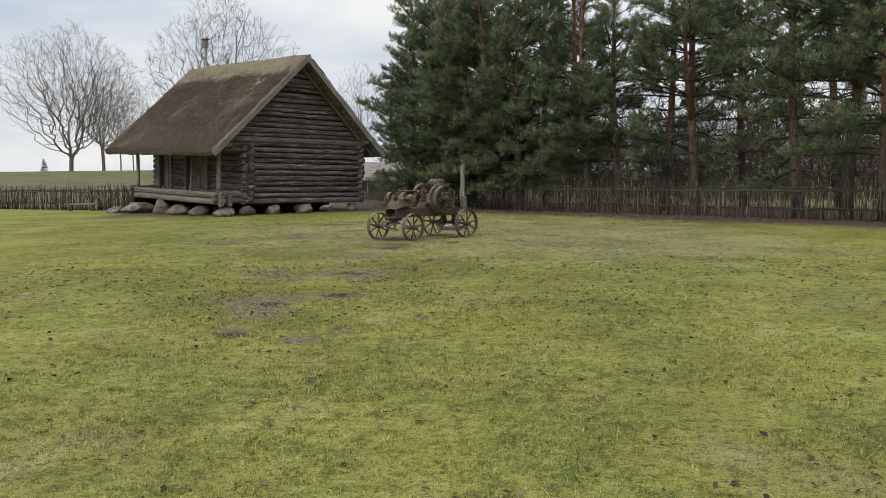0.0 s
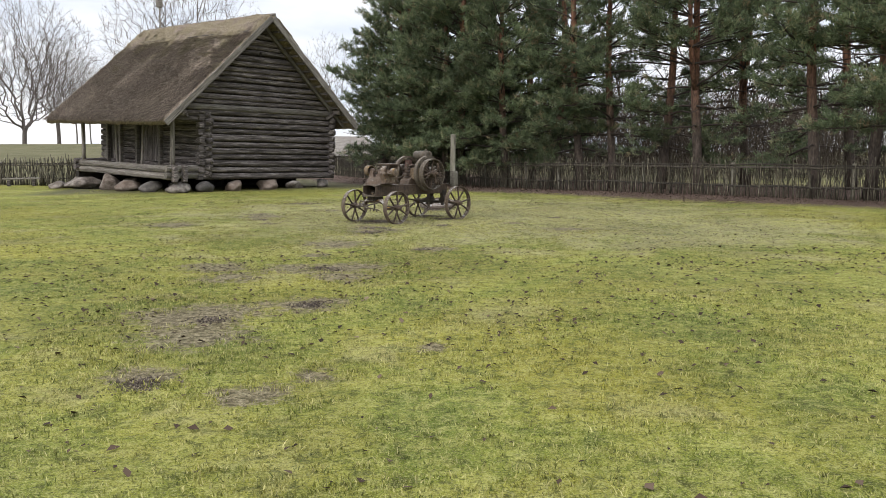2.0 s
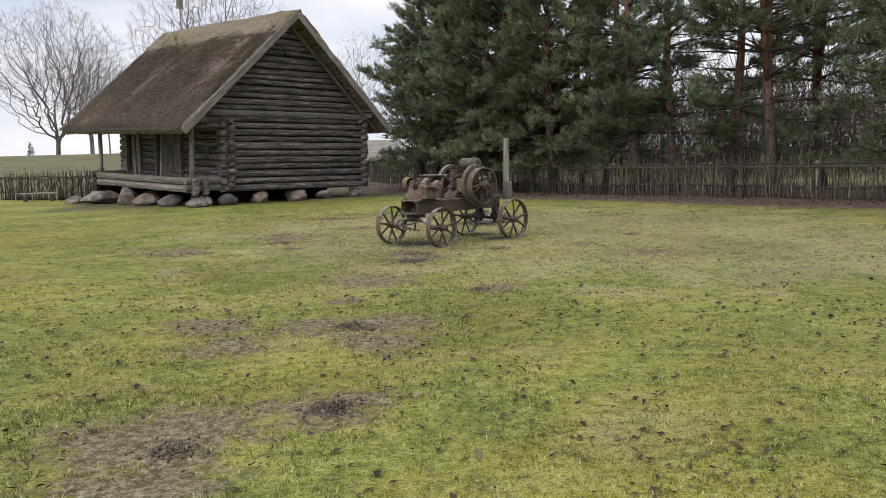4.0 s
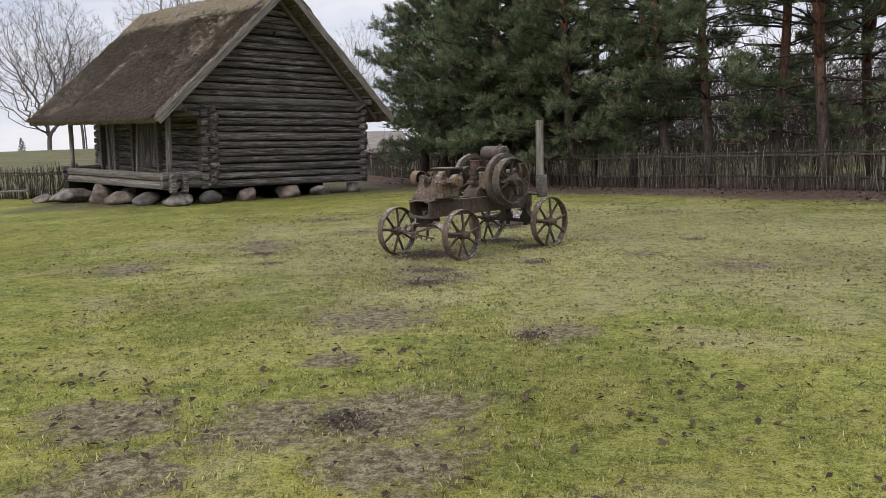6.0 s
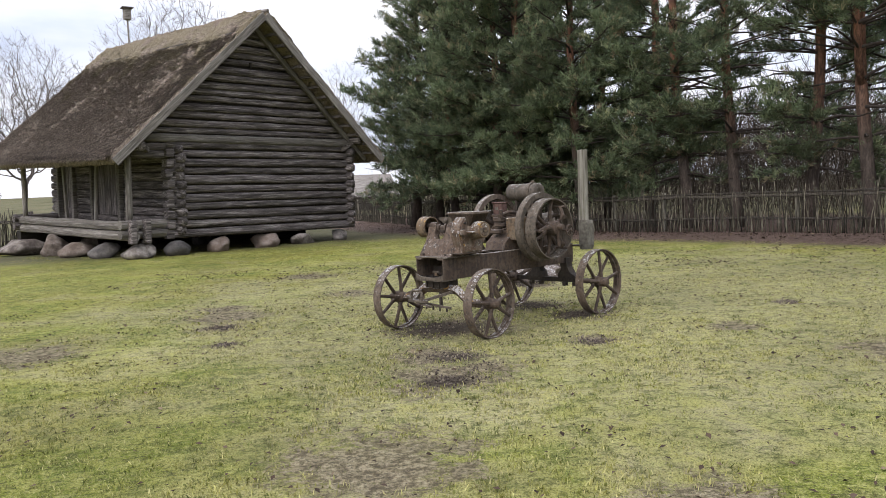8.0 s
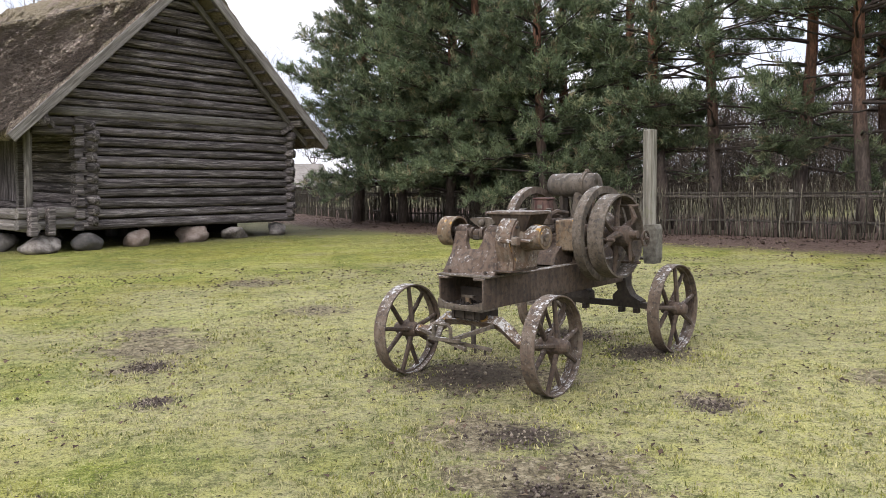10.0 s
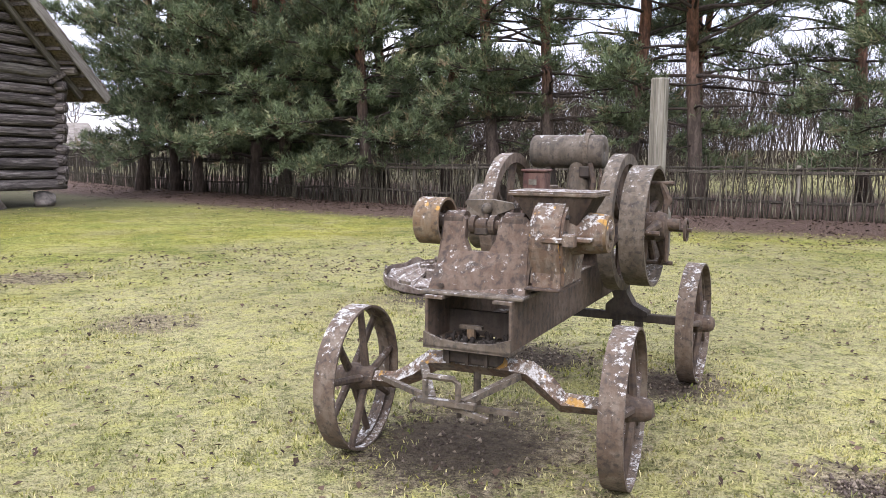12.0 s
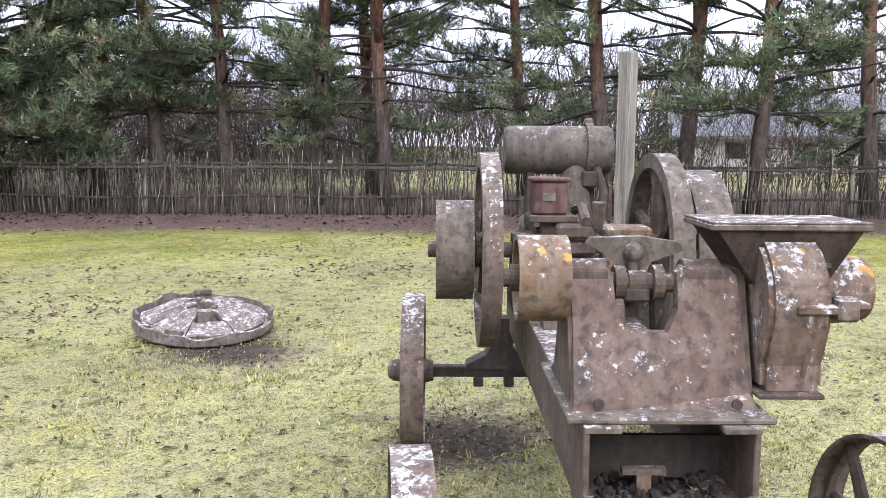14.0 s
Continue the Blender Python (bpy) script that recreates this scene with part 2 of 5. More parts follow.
M_SLAB = iron("crusted_iron", (0.085, 0.068, 0.055), (0.11, 0.082, 0.066), (0.17, 0.145, 0.122), 1.15, seed=6)
M_PED = iron("pedestal_iron", (0.060, 0.045, 0.034), (0.092, 0.060, 0.042), (0.135, 0.102, 0.077), 0.85, seed=8)


def make_stone_material():
    n = Nodes("field_stone")
    co = n.coords("Object", (1, 1, 1), shift=True)
    a = n.noise(co, 3.5, 7, 0.65)
    b = n.noise(co, 26, 5, 0.7)
    col = n.ramp(a, (0.38, (0.060, 0.055, 0.050)), (0.5, (0.145, 0.128, 0.114)), (0.62, (0.27, 0.245, 0.22)))
    col = n.mix(n.band(n.rand(), 0.45, 1.0, 0, 0.5), col, (0.26, 0.18, 0.13))
    col = n.mix(n.band(n.rand(), 0.4, 0.0, 0, 0.7), col, (0.060, 0.057, 0.054))
    col = n.mix(n.band(b, 0.55, 0.75, 0, 0.6), col, (0.08, 0.07, 0.06))
    n.bump(n.math("ADD", a, n.math("MULTIPLY", b, 0.5)), 0.7, 0.03)
    return n.done(col, 0.85, 0, 0.25)


def make_thatch_material():
    """Dark reed stubble, brown below, with moss on the upper courses."""
    n = Nodes("old_thatch")
    co = n.coords("Object", (1, 1, 1))
    streak = n.noise(n.coords("Object", (9, 5, 5)), 2.5, 6, 0.75, 0.8)
    patch = n.noise(co, 1.1, 5, 0.65, 0.4)
    fine = n.noise(co, 19, 5, 0.8)
    col = n.ramp(streak, (0.34, (0.12, 0.094, 0.076)), (0.5, (0.33, 0.265, 0.212)), (0.64, (0.55, 0.46, 0.37)))
    sep = n.node("SeparateXYZ")
    n.link(n.node("TexCoord").outputs["Object"], sep.inputs[0])
    upper = n.band(sep.outputs["Z"], 3.9, 6.0, -0.16, 0.10)
    col = n.mix(n.band(n.math("ADD", patch, upper), 0.50, 0.60, 0, 0.4), col, (0.22, 0.195, 0.085))
    col = n.mix(n.band(patch, 0.45, 0.3, 0, 0.5), col, (0.19, 0.14, 0.11))
    col = n.mix(n.band(fine, 0.51, 0.59, 0, 0.8), col, (0.045, 0.035, 0.029))
    isl = n.node("NewGeometry").outputs["Random Per Island"]
    col = n.mix(1.0, col, n.band(isl, 0, 1, 0.22, 1.7), "MULTIPLY")
    n.bump(n.math("ADD", streak, fine), 1.0, 0.09)
    return n.done(col, 0.95, 0, 0.1)


def make_bark_material(name, low, high, z0, z1):
    n = Nodes(name)
    co = n.coords("World", (1, 1, 0.3))
    a = n.noise(co, 14, 6, 0.7, 0.4)
    sep = n.node("SeparateXYZ")
    n.link(n.node("NewGeometry").outputs["Position"], sep.inputs[0])
    col = n.mix(n.band(sep.outputs["Z"], z0, z1), low, high)
    col = n.mix(n.band(a, 0.42, 0.7, 0.75, 0), col, (0.030, 0.024, 0.020))
    n.bump(a, 1.0, 0.03)
    return n.done(col, 0.92, 0, 0.15)


def make_leaf_material(name, stops, rough=0.7):
    n = Nodes(name)
    rnd = n.node("NewGeometry").outputs["Random Per Island"]
    col = n.ramp(rnd, *stops)
    big = n.noise(n.coords("World", (1, 1, 1)), 0.5, 3)
    col = n.mix(1.0, col, n.band(big, 0.3, 0.7, 0.75, 1.25), "MULTIPLY")
    return n.done(col, rough, 0, 0.06)


def make_needle_material():
    """Blue-green needles; whole brushes are paler, darker or browned."""
    n = Nodes("pine_needles")
    rnd = n.node("NewGeometry").outputs["Random Per Island"]
    col = n.ramp(n.attr("tone"), (0.0, (0.046, 0.068, 0.036)), (0.4, (0.098, 0.130, 0.066)), (0.8, (0.165, 0.200, 0.105)), (0.93, (0.215, 0.225, 0.125)), (1.0, (0.21, 0.160, 0.095)))
    col = n.mix(1.0, col, n.band(rnd, 0, 1, 0.7, 1.3), "MULTIPLY")
    big = n.noise(n.coords("World", (1, 1, 1)), 0.45, 3)
    col = n.mix(1.0, col, n.band(big, 0.3, 0.7, 0.75, 1.3), "MULTIPLY")
    tr = n.node("BsdfTranslucent")
    n.link(col, tr.inputs["Color"])
    mx = n.node("MixShader")
    mx.inputs[0].default_value = 0.3
    n.link(n.b.outputs[0], mx.inputs[1])
    n.link(tr.outputs[0], mx.inputs[2])
    n.link(mx.outputs[0], n.out.inputs[0])
    return n.done(col, 0.55, 0, 0.3)


M_STONE = make_stone_material()
M_THATCH = make_thatch_material()
M_BARK = make_bark_material("pine_bark", (0.135, 0.108, 0.092), (0.30, 0.150, 0.095), 2.0, 4.5)
M_TWIG = make_bark_material("bare_bark", (0.21, 0.185, 0.165), (0.25, 0.22, 0.20), 0, 8)
M_DEADWOOD = make_bark_material("dead_branch", (0.075, 0.063, 0.056), (0.085, 0.068, 0.058), 0, 8)
M_NEEDLE = make_needle_material()
M_DEADLEAF = make_leaf_material("dead_leaves", ((0.0, (0.030, 0.022, 0.017)), (0.6, (0.062, 0.042, 0.030)), (0.9, (0.10, 0.07, 0.05)), (1.0, (0.20, 0.155, 0.10))), 0.9)
M_BRUSH = make_leaf_material("dry_brush", ((0.0, (0.020, 0.016, 0.013)), (0.6, (0.050, 0.040, 0.031)), (1.0, (0.12, 0.098, 0.075))))


def make_plain(name, a, b, scale, rough=0.9):
    n = Nodes(name)
    k = n.noise(n.coords("World", (1, 1, 1)), scale, 6, 0.6)
    return n.done(n.ramp(k, (0.3, a), (0.7, b)), rough, 0, 0.2)


M_CLOD = make_leaf_material("soil_crumbs", ((0.0, (0.035, 0.027, 0.023)), (0.6, (0.085, 0.068, 0.057)), (1.0, (0.22, 0.185, 0.140))))
# near-black: puts shade of log gaps and doorways into colour; also plain dark parts
M_DARKHOLE = make_plain("dark_timber_and_shade", (0.018, 0.015, 0.013), (0.035, 0.030, 0.026), 4)
M_SHEETROOF = make_plain("grey_roof_sheet", (0.11, 0.115, 0.125), (0.19, 0.195, 0.205), 0.8)
M_PLASTER = make_plain("pale_plaster", (0.42, 0.40, 0.36), (0.60, 0.58, 0.53), 0.8)
M_GREYBOX = make_plain("weathered_zinc", (0.075, 0.067, 0.054), (0.18, 0.168, 0.138), 26)


# ---- building tools ----
def finish(bm, name, material, smooth=False):
    bm.normal_update()
    me = bpy.data.meshes.new(name)
    bm.to_mesh(me)
    bm.free()
    me.materials.append(material)
    if smooth:
        me.shade_smooth()
    return me


def part(name, bm, material, parent, label="", smooth=False):
    ob = new(name, finish(bm, name, material, smooth))
    ob.parent = parent
    return tagged(ob, label)


def thing(name, at, label, category, group="", kind=""):
    ob = new(name)
    ob.matrix_world = at
    return tagged(ob, label, category, group, kind)


def from_arrays(name, verts, faces, material, smooth=False):
    """A mesh out of numpy arrays, for large counts."""
    me = bpy.data.meshes.new(name)
    n, k = faces.shape
    me.vertices.add(len(verts))
    me.vertices.foreach_set("co", np.ascontiguousarray(verts, dtype=np.float32).ravel())
    me.loops.add(n * k)
    me.loops.foreach_set("vertex_index", np.ascontiguousarray(faces, dtype=np.int32).ravel())
    me.polygons.add(n)
    me.polygons.foreach_set("loop_start", np.arange(0, n * k, k, dtype=np.int32))
    me.update(calc_edges=True)
    me.materials.append(material)
    if smooth:
        me.shade_smooth()
    return me


def add_box(bm, lo, hi, bevel=0.0):
    c = [(lo[i] + hi[i]) / 2 for i in range(3)]
    s = [hi[i] - lo[i] for i in range(3)]
    r = bmesh.ops.create_cube(bm, size=1, matrix=Matrix.Translation(c) @ Matrix.Diagonal((*s, 1)))
    if bevel:
        edges = list({e for v in r["verts"] for e in v.link_edges})
        bmesh.ops.bevel(bm, geom=edges, offset=bevel, segments=1, affect="EDGES")


def box(lo, hi, bevel=0.0):
    bm = bmesh.new()
    add_box(bm, lo, hi, bevel)
    return bm


def add_tube(bm, path, radii, sides=8, caps=True, squash=1.0):
    """A tube along a path of points, with a radius at each."""
    path = [Vector(p) for p in path]
    rings = []
    for i, p in enumerate(path):
        d = (path[min(i + 1, len(path) - 1)] - path[max(i - 1, 0)]).normalized()
        ref = Vector((0, 0, 1)) if abs(d.z) < 0.9 else Vector((1, 0, 0))
        u = d.cross(ref).normalized()
        w = u.cross(d)
        r = radii[i] if isinstance(radii, (list, tuple)) else radii
        rings.append([bm.verts.new(p + (u * math.cos(k * math.tau / sides) + w * math.sin(k * math.tau / sides) * squash) * r) for k in range(sides)])
    for a, b in zip(rings, rings[1:]):
        for k in range(sides):
            bm.faces.new((a[k], a[(k + 1) % sides], b[(k + 1) % sides], b[k]))
    if caps:
        bm.faces.new(list(reversed(rings[0])))
        bm.faces.new(rings[-1])


def tube(path, radii, sides=8, squash=1.0):
    bm = bmesh.new()
    add_tube(bm, path, radii, sides, True, squash)
    return bm


def add_beam(bm, a, b, w, h):
    """A squared bar from a to b, w wide and h high."""
    a, b = Vector(a), Vector(b)
    d = (b - a).normalized()
    ref = Vector((0, 0, 1)) if abs(d.z) < 0.95 else Vector((1, 0, 0))
    u = d.cross(ref).normalized()
    v = u.cross(d)
    m = Matrix((u * w, d * (b - a).length, v * h)).transposed().to_4x4()
    m.translation = (a + b) / 2
    bmesh.ops.create_cube(bm, size=1, matrix=m)


def beam(a, b, w, h):
    bm = bmesh.new()
    add_beam(bm, a, b, w, h)
    return bm


def add_lathe(bm, profile, axis, center, sides=32):
    """Turns a closed profile of (radius, along) round an axis: 'y' or 'z' or 'x'."""
    rings = []
    for k in range(sides):
        c, s = math.cos(k * math.tau / sides), math.sin(k * math.tau / sides)
        ring = []
        for r, t in profile:
            p = {"y": (r * c, t, r * s), "z": (r * c, r * s, t), "x": (t, r * c, r * s)}[axis]
            ring.append(bm.verts.new(Vector(center) + Vector(p)))
        rings.append(ring)
    n = len(profile)
    for k in range(sides):
        a, b = rings[k], rings[(k + 1) % sides]
        for j in range(n):
            bm.faces.new((a[j], a[(j + 1) % n], b[(j + 1) % n], b[j]))
    bmesh.ops.recalc_face_normals(bm, faces=bm.faces)


def add_prism(bm, outline, axis, t0, t1):
    """Pushes a closed outline of 2D points from t0 to t1 along an axis."""
    def at(p, t):
        return {"x": (t, p[0], p[1]), "y": (p[0], t, p[1]), "z": (p[0], p[1], t)}[axis]
    lo = [bm.verts.new(at(p, t0)) for p in outline]
    hi = [bm.verts.new(at(p, t1)) for p in outline]
    n = len(outline)
    bm.faces.new(lo)
    bm.faces.new(list(reversed(hi)))
    for k in range(n):
        bm.faces.new((lo[k], hi[k], hi[(k + 1) % n], lo[(k + 1) % n]))
    bmesh.ops.recalc_face_normals(bm, faces=bm.faces)


def prism(outline, axis, t0, t1):
    bm = bmesh.new()
    add_prism(bm, outline, axis, t0, t1)
    return bm


def log(length, radius, seed, sides=10, squash=1.0, taper=0.1, hewn=1.0):
    """A hewn log along x from 0 to length, uneven, with checked ends."""
    rng = random.Random(seed)
    count = max(5, int(length / 0.32))
    flip = rng.random() < 0.5
    off = rng.random() * 100
    bm = bmesh.new()
    rings = []
    for i in range(count + 1):
        x = length * i / count
        f = x / length if flip else 1 - x / length
        r0 = radius * (1 - taper * (1 - f))
        cy = 0.018 * noise.noise((x * 0.7, off, 1.0))
        cz = 0.022 * noise.noise((x * 0.6, off, 7.0))
        ring = []
        for k in range(sides):
            a = k * math.tau / sides
            r = r0 * (1 + 0.09 * noise.noise((x * 1.3, math.cos(a) * 1.2 + off, math.sin(a) * 1.2)))
            flat = max(-hewn, min(hewn, math.cos(a)))
            ring.append(bm.verts.new((x, cy + r * flat, cz + r * squash * math.sin(a))))
        rings.append(ring)
    for a, b in zip(rings, rings[1:]):
        for k in range(sides):
            bm.faces.new((a[k], b[k], b[(k + 1) % sides], a[(k + 1) % sides]))
    bm.faces.new(rings[0])
    bm.faces.new(list(reversed(rings[-1])))
    bmesh.ops.recalc_face_normals(bm, faces=bm.faces)
    return bm


def ground_height(x, y):
    """Nearly level lawn; the field to the west climbs gently."""
    h = 0.035 * noise.noise((x * 0.25, y * 0.25, 0.3)) + 0.012 * noise.noise((x * 1.3, y * 1.3, 2.0))
    near = max(0.0, 1 - math.hypot(x + 1, y - 20) / 5.0)
    h *= 1 - 0.8 * min(1, near * 2)
    rise = max(0.0, (y - 46) / 60.0) if x < 2 else 0.0
    rise *= min(1.0, max(0.0, (2 - x) / 14.0))
    return h + 2.6 * min(1.0, rise) ** 1.4


# ---- the ground: one sheet to the horizon ----
FENCE_EAST = [(18.5, 19.0), (15.6, 22.9), (9.8, 29.3), (4.4, 34.8), (1.8, 38.9), (-1.3, 44.6), (-4.1, 50.6), (-6.5, 56.0)]
FENCE_WEST = [(-14.9, 39.2), (-18.0, 41.0), (-24.2, 43.9), (-34.0, 47.6), (-46.0, 51.0)]
# worn spots: x, y, radius
WORN = [(-2.3, 10.0, 0.75), (-2.1, 9.2, 0.55), (-1.4, 10.5, 0.45), (-2.5, 12.3, 0.5), (-1.2, 12.4, 0.5), (-0.2, 8.7, 0.16),
        (-1.3, 7.5, 0.3), (-1.0, 7.95, 0.2), (-2.1, 8.0, 0.3), (-1.6, 15.8, 0.65), (-1.2, 17.7, 0.6), (-1.2, 13.1, 0.6), (-1.9, 13.0, 0.5),
        (-2.9, 13.1, 0.5), (-0.1, 15.0, 0.4), (-1.8, 14.3, 0.25), (-5.3, 19.4, 0.6), (-3.9, 21.6, 0.65), (2.5, 18.0, 0.5), (1.6, 19.4, 0.3)]
WORN_BY_MACHINE = [(-1.3, 18.6, 0.45), (0.2, 19.0, 0.28), (-3.7, 20.7, 0.35), (-3.4, 19.6, 0.22), (-0.9, 18.0, 0.35), (0.4, 20.5, 0.45),
                   (-4.1, 22.3, 0.38), (-0.1, 21.3, 0.5), (0.05, 23.5, 0.6), (2.7, 20.7, 0.2), (-2.5, 23.3, 0.45), (-3.5, 26.0, 0.6), (-1.1, 20.0, 0.75)]
PEAT = [(-1.25, 20.0, 0.62), (0.25, 20.5, 0.42), (-0.15, 21.3, 0.42), (0.05, 23.6, 0.5), (-2.05, 7.8, 0.2), (-1.1, 18.5, 0.28), (0.15, 18.9, 0.18),
        (-0.3, 14.9, 0.16), (-1.2, 17.6, 0.26), (-2.1, 9.8, 0.16), (-1.35, 10.5, 0.2), (-3.7, 20.7, 0.2), (-3.4, 19.6, 0.14), (-1.5, 13.0, 0.22), (2.7, 20.7, 0.12)]


def line_distance(x, y, line):
    best = 1e9
    for (ax, ay), (bx, by) in zip(line, line[1:]):
        dx, dy = bx - ax, by - ay
        k = min(1, max(0, ((x - ax) * dx + (y - ay) * dy) / (dx * dx + dy * dy)))
        best = min(best, math.hypot(x - ax - k * dx, y - ay - k * dy))
    return best


def behind_fence(x, y):
    """True on the far side of the east fence."""
    for (ax, ay), (bx, by) in zip(FENCE_EAST, FENCE_EAST[1:]):
        if by <= y <= max(by, ay) or ay <= y <= by:
            k = (y - ay) / (by - ay)
            return x > ax + k * (bx - ax)
    return y < 19 and x > 18.5


def steps(lo, hi, fine_lo, fine_hi, fine, growth=1.18):
    mid = list(np.arange(fine_lo, fine_hi + fine / 2, fine))
    left, d, v = [], fine, fine_lo
    while v > lo:
        d *= growth
        v -= d
        left.append(v)
    right, d, v = [], fine, mid[-1]
    while v < hi:
        d *= growth
        v += d
        right.append(v)
    return left[::-1] + mid + right


def spots(x, y, lists):
    v = 0.0
    for lst in lists:
        for sx, sy, r in lst:
            d = math.hypot(x - sx, y - sy)
            if d < r * 1.6:
                v = max(v, 1.0 - 0.5 * d / r)
    return max(0.0, v)


def build_ground():
    xs, ys = steps(-900, 900, -9.0, 9.0, 0.14), steps(-900, 900, 2.0, 27.0, 0.14)
    verts, mud, peat, litter, dry, field = [], [], [], [], [], []
    for y in ys:
        for x in xs:
            z = ground_height(x, y)
            m = p = l = 0.0
            r = 0.95 * max(0.0, 1.35 - math.hypot((x - 1.0) / 7.0, (y - 22.0) / 6.5)) + 0.5 * max(0.0, 1 - math.hypot((x - 5) / 5, (y - 17) / 5))
            far = min(1.0, max(0.0, (y - 41.5 + (0.45 * (x + 18) if x < -14 else 5 - 0.4 * x)) / 2.0))
            if -9 < x < 9 and 2 < y < 28:
                m = spots(x, y, (WORN, WORN_BY_MACHINE))
                p = spots(x, y, (PEAT,))
            if -20 < x < 40 and 10 < y < 75:
                d = line_distance(x, y, FENCE_EAST)
                if behind_fence(x, y):
                    l = max(0.0, 1.35 - d / 12.0)
                    r = max(r, min(1.0, d / 8.0))
                else:
                    l = max(0.0, 1.6 - d / 3.3)
            d = line_distance(x, y, FENCE_WEST)
            l = max(l, 0.75 - d / 1.0)
            verts.append((x, y, z - 0.012 * m))
            mud.append(m)
            peat.append(p)
            litter.append(l)
            dry.append(min(1.0, r))
            field.append(far)
    w = len(xs)
    idx = np.arange(len(verts)).reshape(len(ys), w)
    faces = np.stack([idx[:-1, :-1], idx[:-1, 1:], idx[1:, 1:], idx[1:, :-1]], -1).reshape(-1, 4)
    me = from_arrays("ground", np.array(verts), faces, M_GROUND, True)
    for name, vals in (("mud", mud), ("peat", peat), ("litter", litter), ("dry", dry), ("field", field)):
        me.attributes.new(name, "FLOAT", "POINT").data.foreach_set("value", np.array(vals, dtype=np.float32))
    return tagged(new("ground", me), "mossy lawn with worn bare muddy spots", "lawn", kind="structure")


build_ground()


def scatter_blades(tufts, per, region, tall, seed, keep, wide=1.0, loose=0.022):
    """Tufts of short bent grass blades, each blade a bent strip."""
    rng = np.random.default_rng(seed)
    pts = []
    while len(pts) < tufts:
        for x, y in rng.uniform((region[0], region[1]), (region[2], region[3]), (4000, 2)):
            if keep(x, y, rng):
                pts.append((x, y, ground_height(x, y)))
                if len(pts) == tufts:
                    break
    count = tufts * per
    p = np.repeat(np.array(pts), per, 0) + rng.normal(0, 1, (count, 3)) * (loose, loose, 0)
    a = rng.uniform(0, math.tau, count)
    h = rng.uniform(0.35, 1.0, count) * tall * np.repeat(rng.uniform(0.5, 1.3, tufts), per)
    w = rng.uniform(0.0015, 0.0036, count) * wide
    side = np.stack([np.cos(a), np.sin(a), 0 * a], 1) * w[:, None]
    lean = np.stack([rng.normal(0, 0.6, count), rng.normal(0, 0.6, count), np.ones(count)], 1) * h[:, None]
    tip = p + lean * (1.1, 1.1, 1.0)
    base = p - (0, 0, 0.006)
    tone = np.repeat(rng.random(tufts), per)
    if wide > 1.5:
        v = np.stack([base - side, base + side, tip], 1).reshape(-1, 3)
        return v, np.arange(count * 3).reshape(-1, 3), np.repeat(tone, 3)
    mid = p + lean * (0.5, 0.5, 0.62)
    v = np.stack([base - side, base + side, mid + side * 0.8, mid - side * 0.8, tip], 1).reshape(-1, 3)
    k = np.arange(count)[:, None] * 5
    f = np.concatenate([k + (0, 1, 2), k + (0, 2, 3), k + (3, 2, 4)], 1).reshape(-1, 3)
    return v, f, np.repeat(tone, 5)


def lawn_keep(x, y, rng):
    if spots(x, y, (WORN, WORN_BY_MACHINE, PEAT)) > 0.45 + rng.random() * 0.4:
        return False
    return noise.noise((x * 0.9, y * 0.9, 5.0)) + 0.55 * noise.noise((x * 3.1, y * 3.1, 9.0)) > rng.random() * 1.2 - 0.75


def far_keep(x, y, rng):
    return abs(x - 0.5) < 3.5 + 0.36 * y and not behind_fence(x, y) and line_distance(x, y, FENCE_EAST) > 2.8 and lawn_keep(x, y, rng)


def build_grass():
    for seed, tufts, per, region, tall, mat, wide, loose, keep in (
            (1, 10000, 7, (-3.4, 2.0, 3.6, 11.0), 0.030, M_BLADE, 1.0, 0.022, lawn_keep), (2, 6000, 7, (-4.5, 11.0, 2.0, 19.0), 0.026, M_BLADE, 1.0, 0.022, lawn_keep),
            (3, 8000, 7, (-3.8, 17.5, 4.0, 24.0), 0.022, M_DRYBLADE, 1.0, 0.022, lawn_keep), (4, 15000, 8, (-9.0, 4.0, 11.0, 21.0), 0.024, M_BLADE, 2.0, 0.03, far_keep), (5, 8000, 8, (-13.0, 20.0, 13.0, 37.0), 0.028, M_BLADE, 3.2, 0.05, far_keep)):
        v, f, tone = scatter_blades(tufts, per, region, tall, seed, keep, wide, loose)
        me = from_arrays("grass", v, f, mat)
        me.attributes.new("tone", "FLOAT", "POINT").data.foreach_set("value", tone.astype(np.float32))
        tagged(new("grass", me), "short thin lawn grass, green and dry yellow", "grass", kind="stuff")


build_grass()


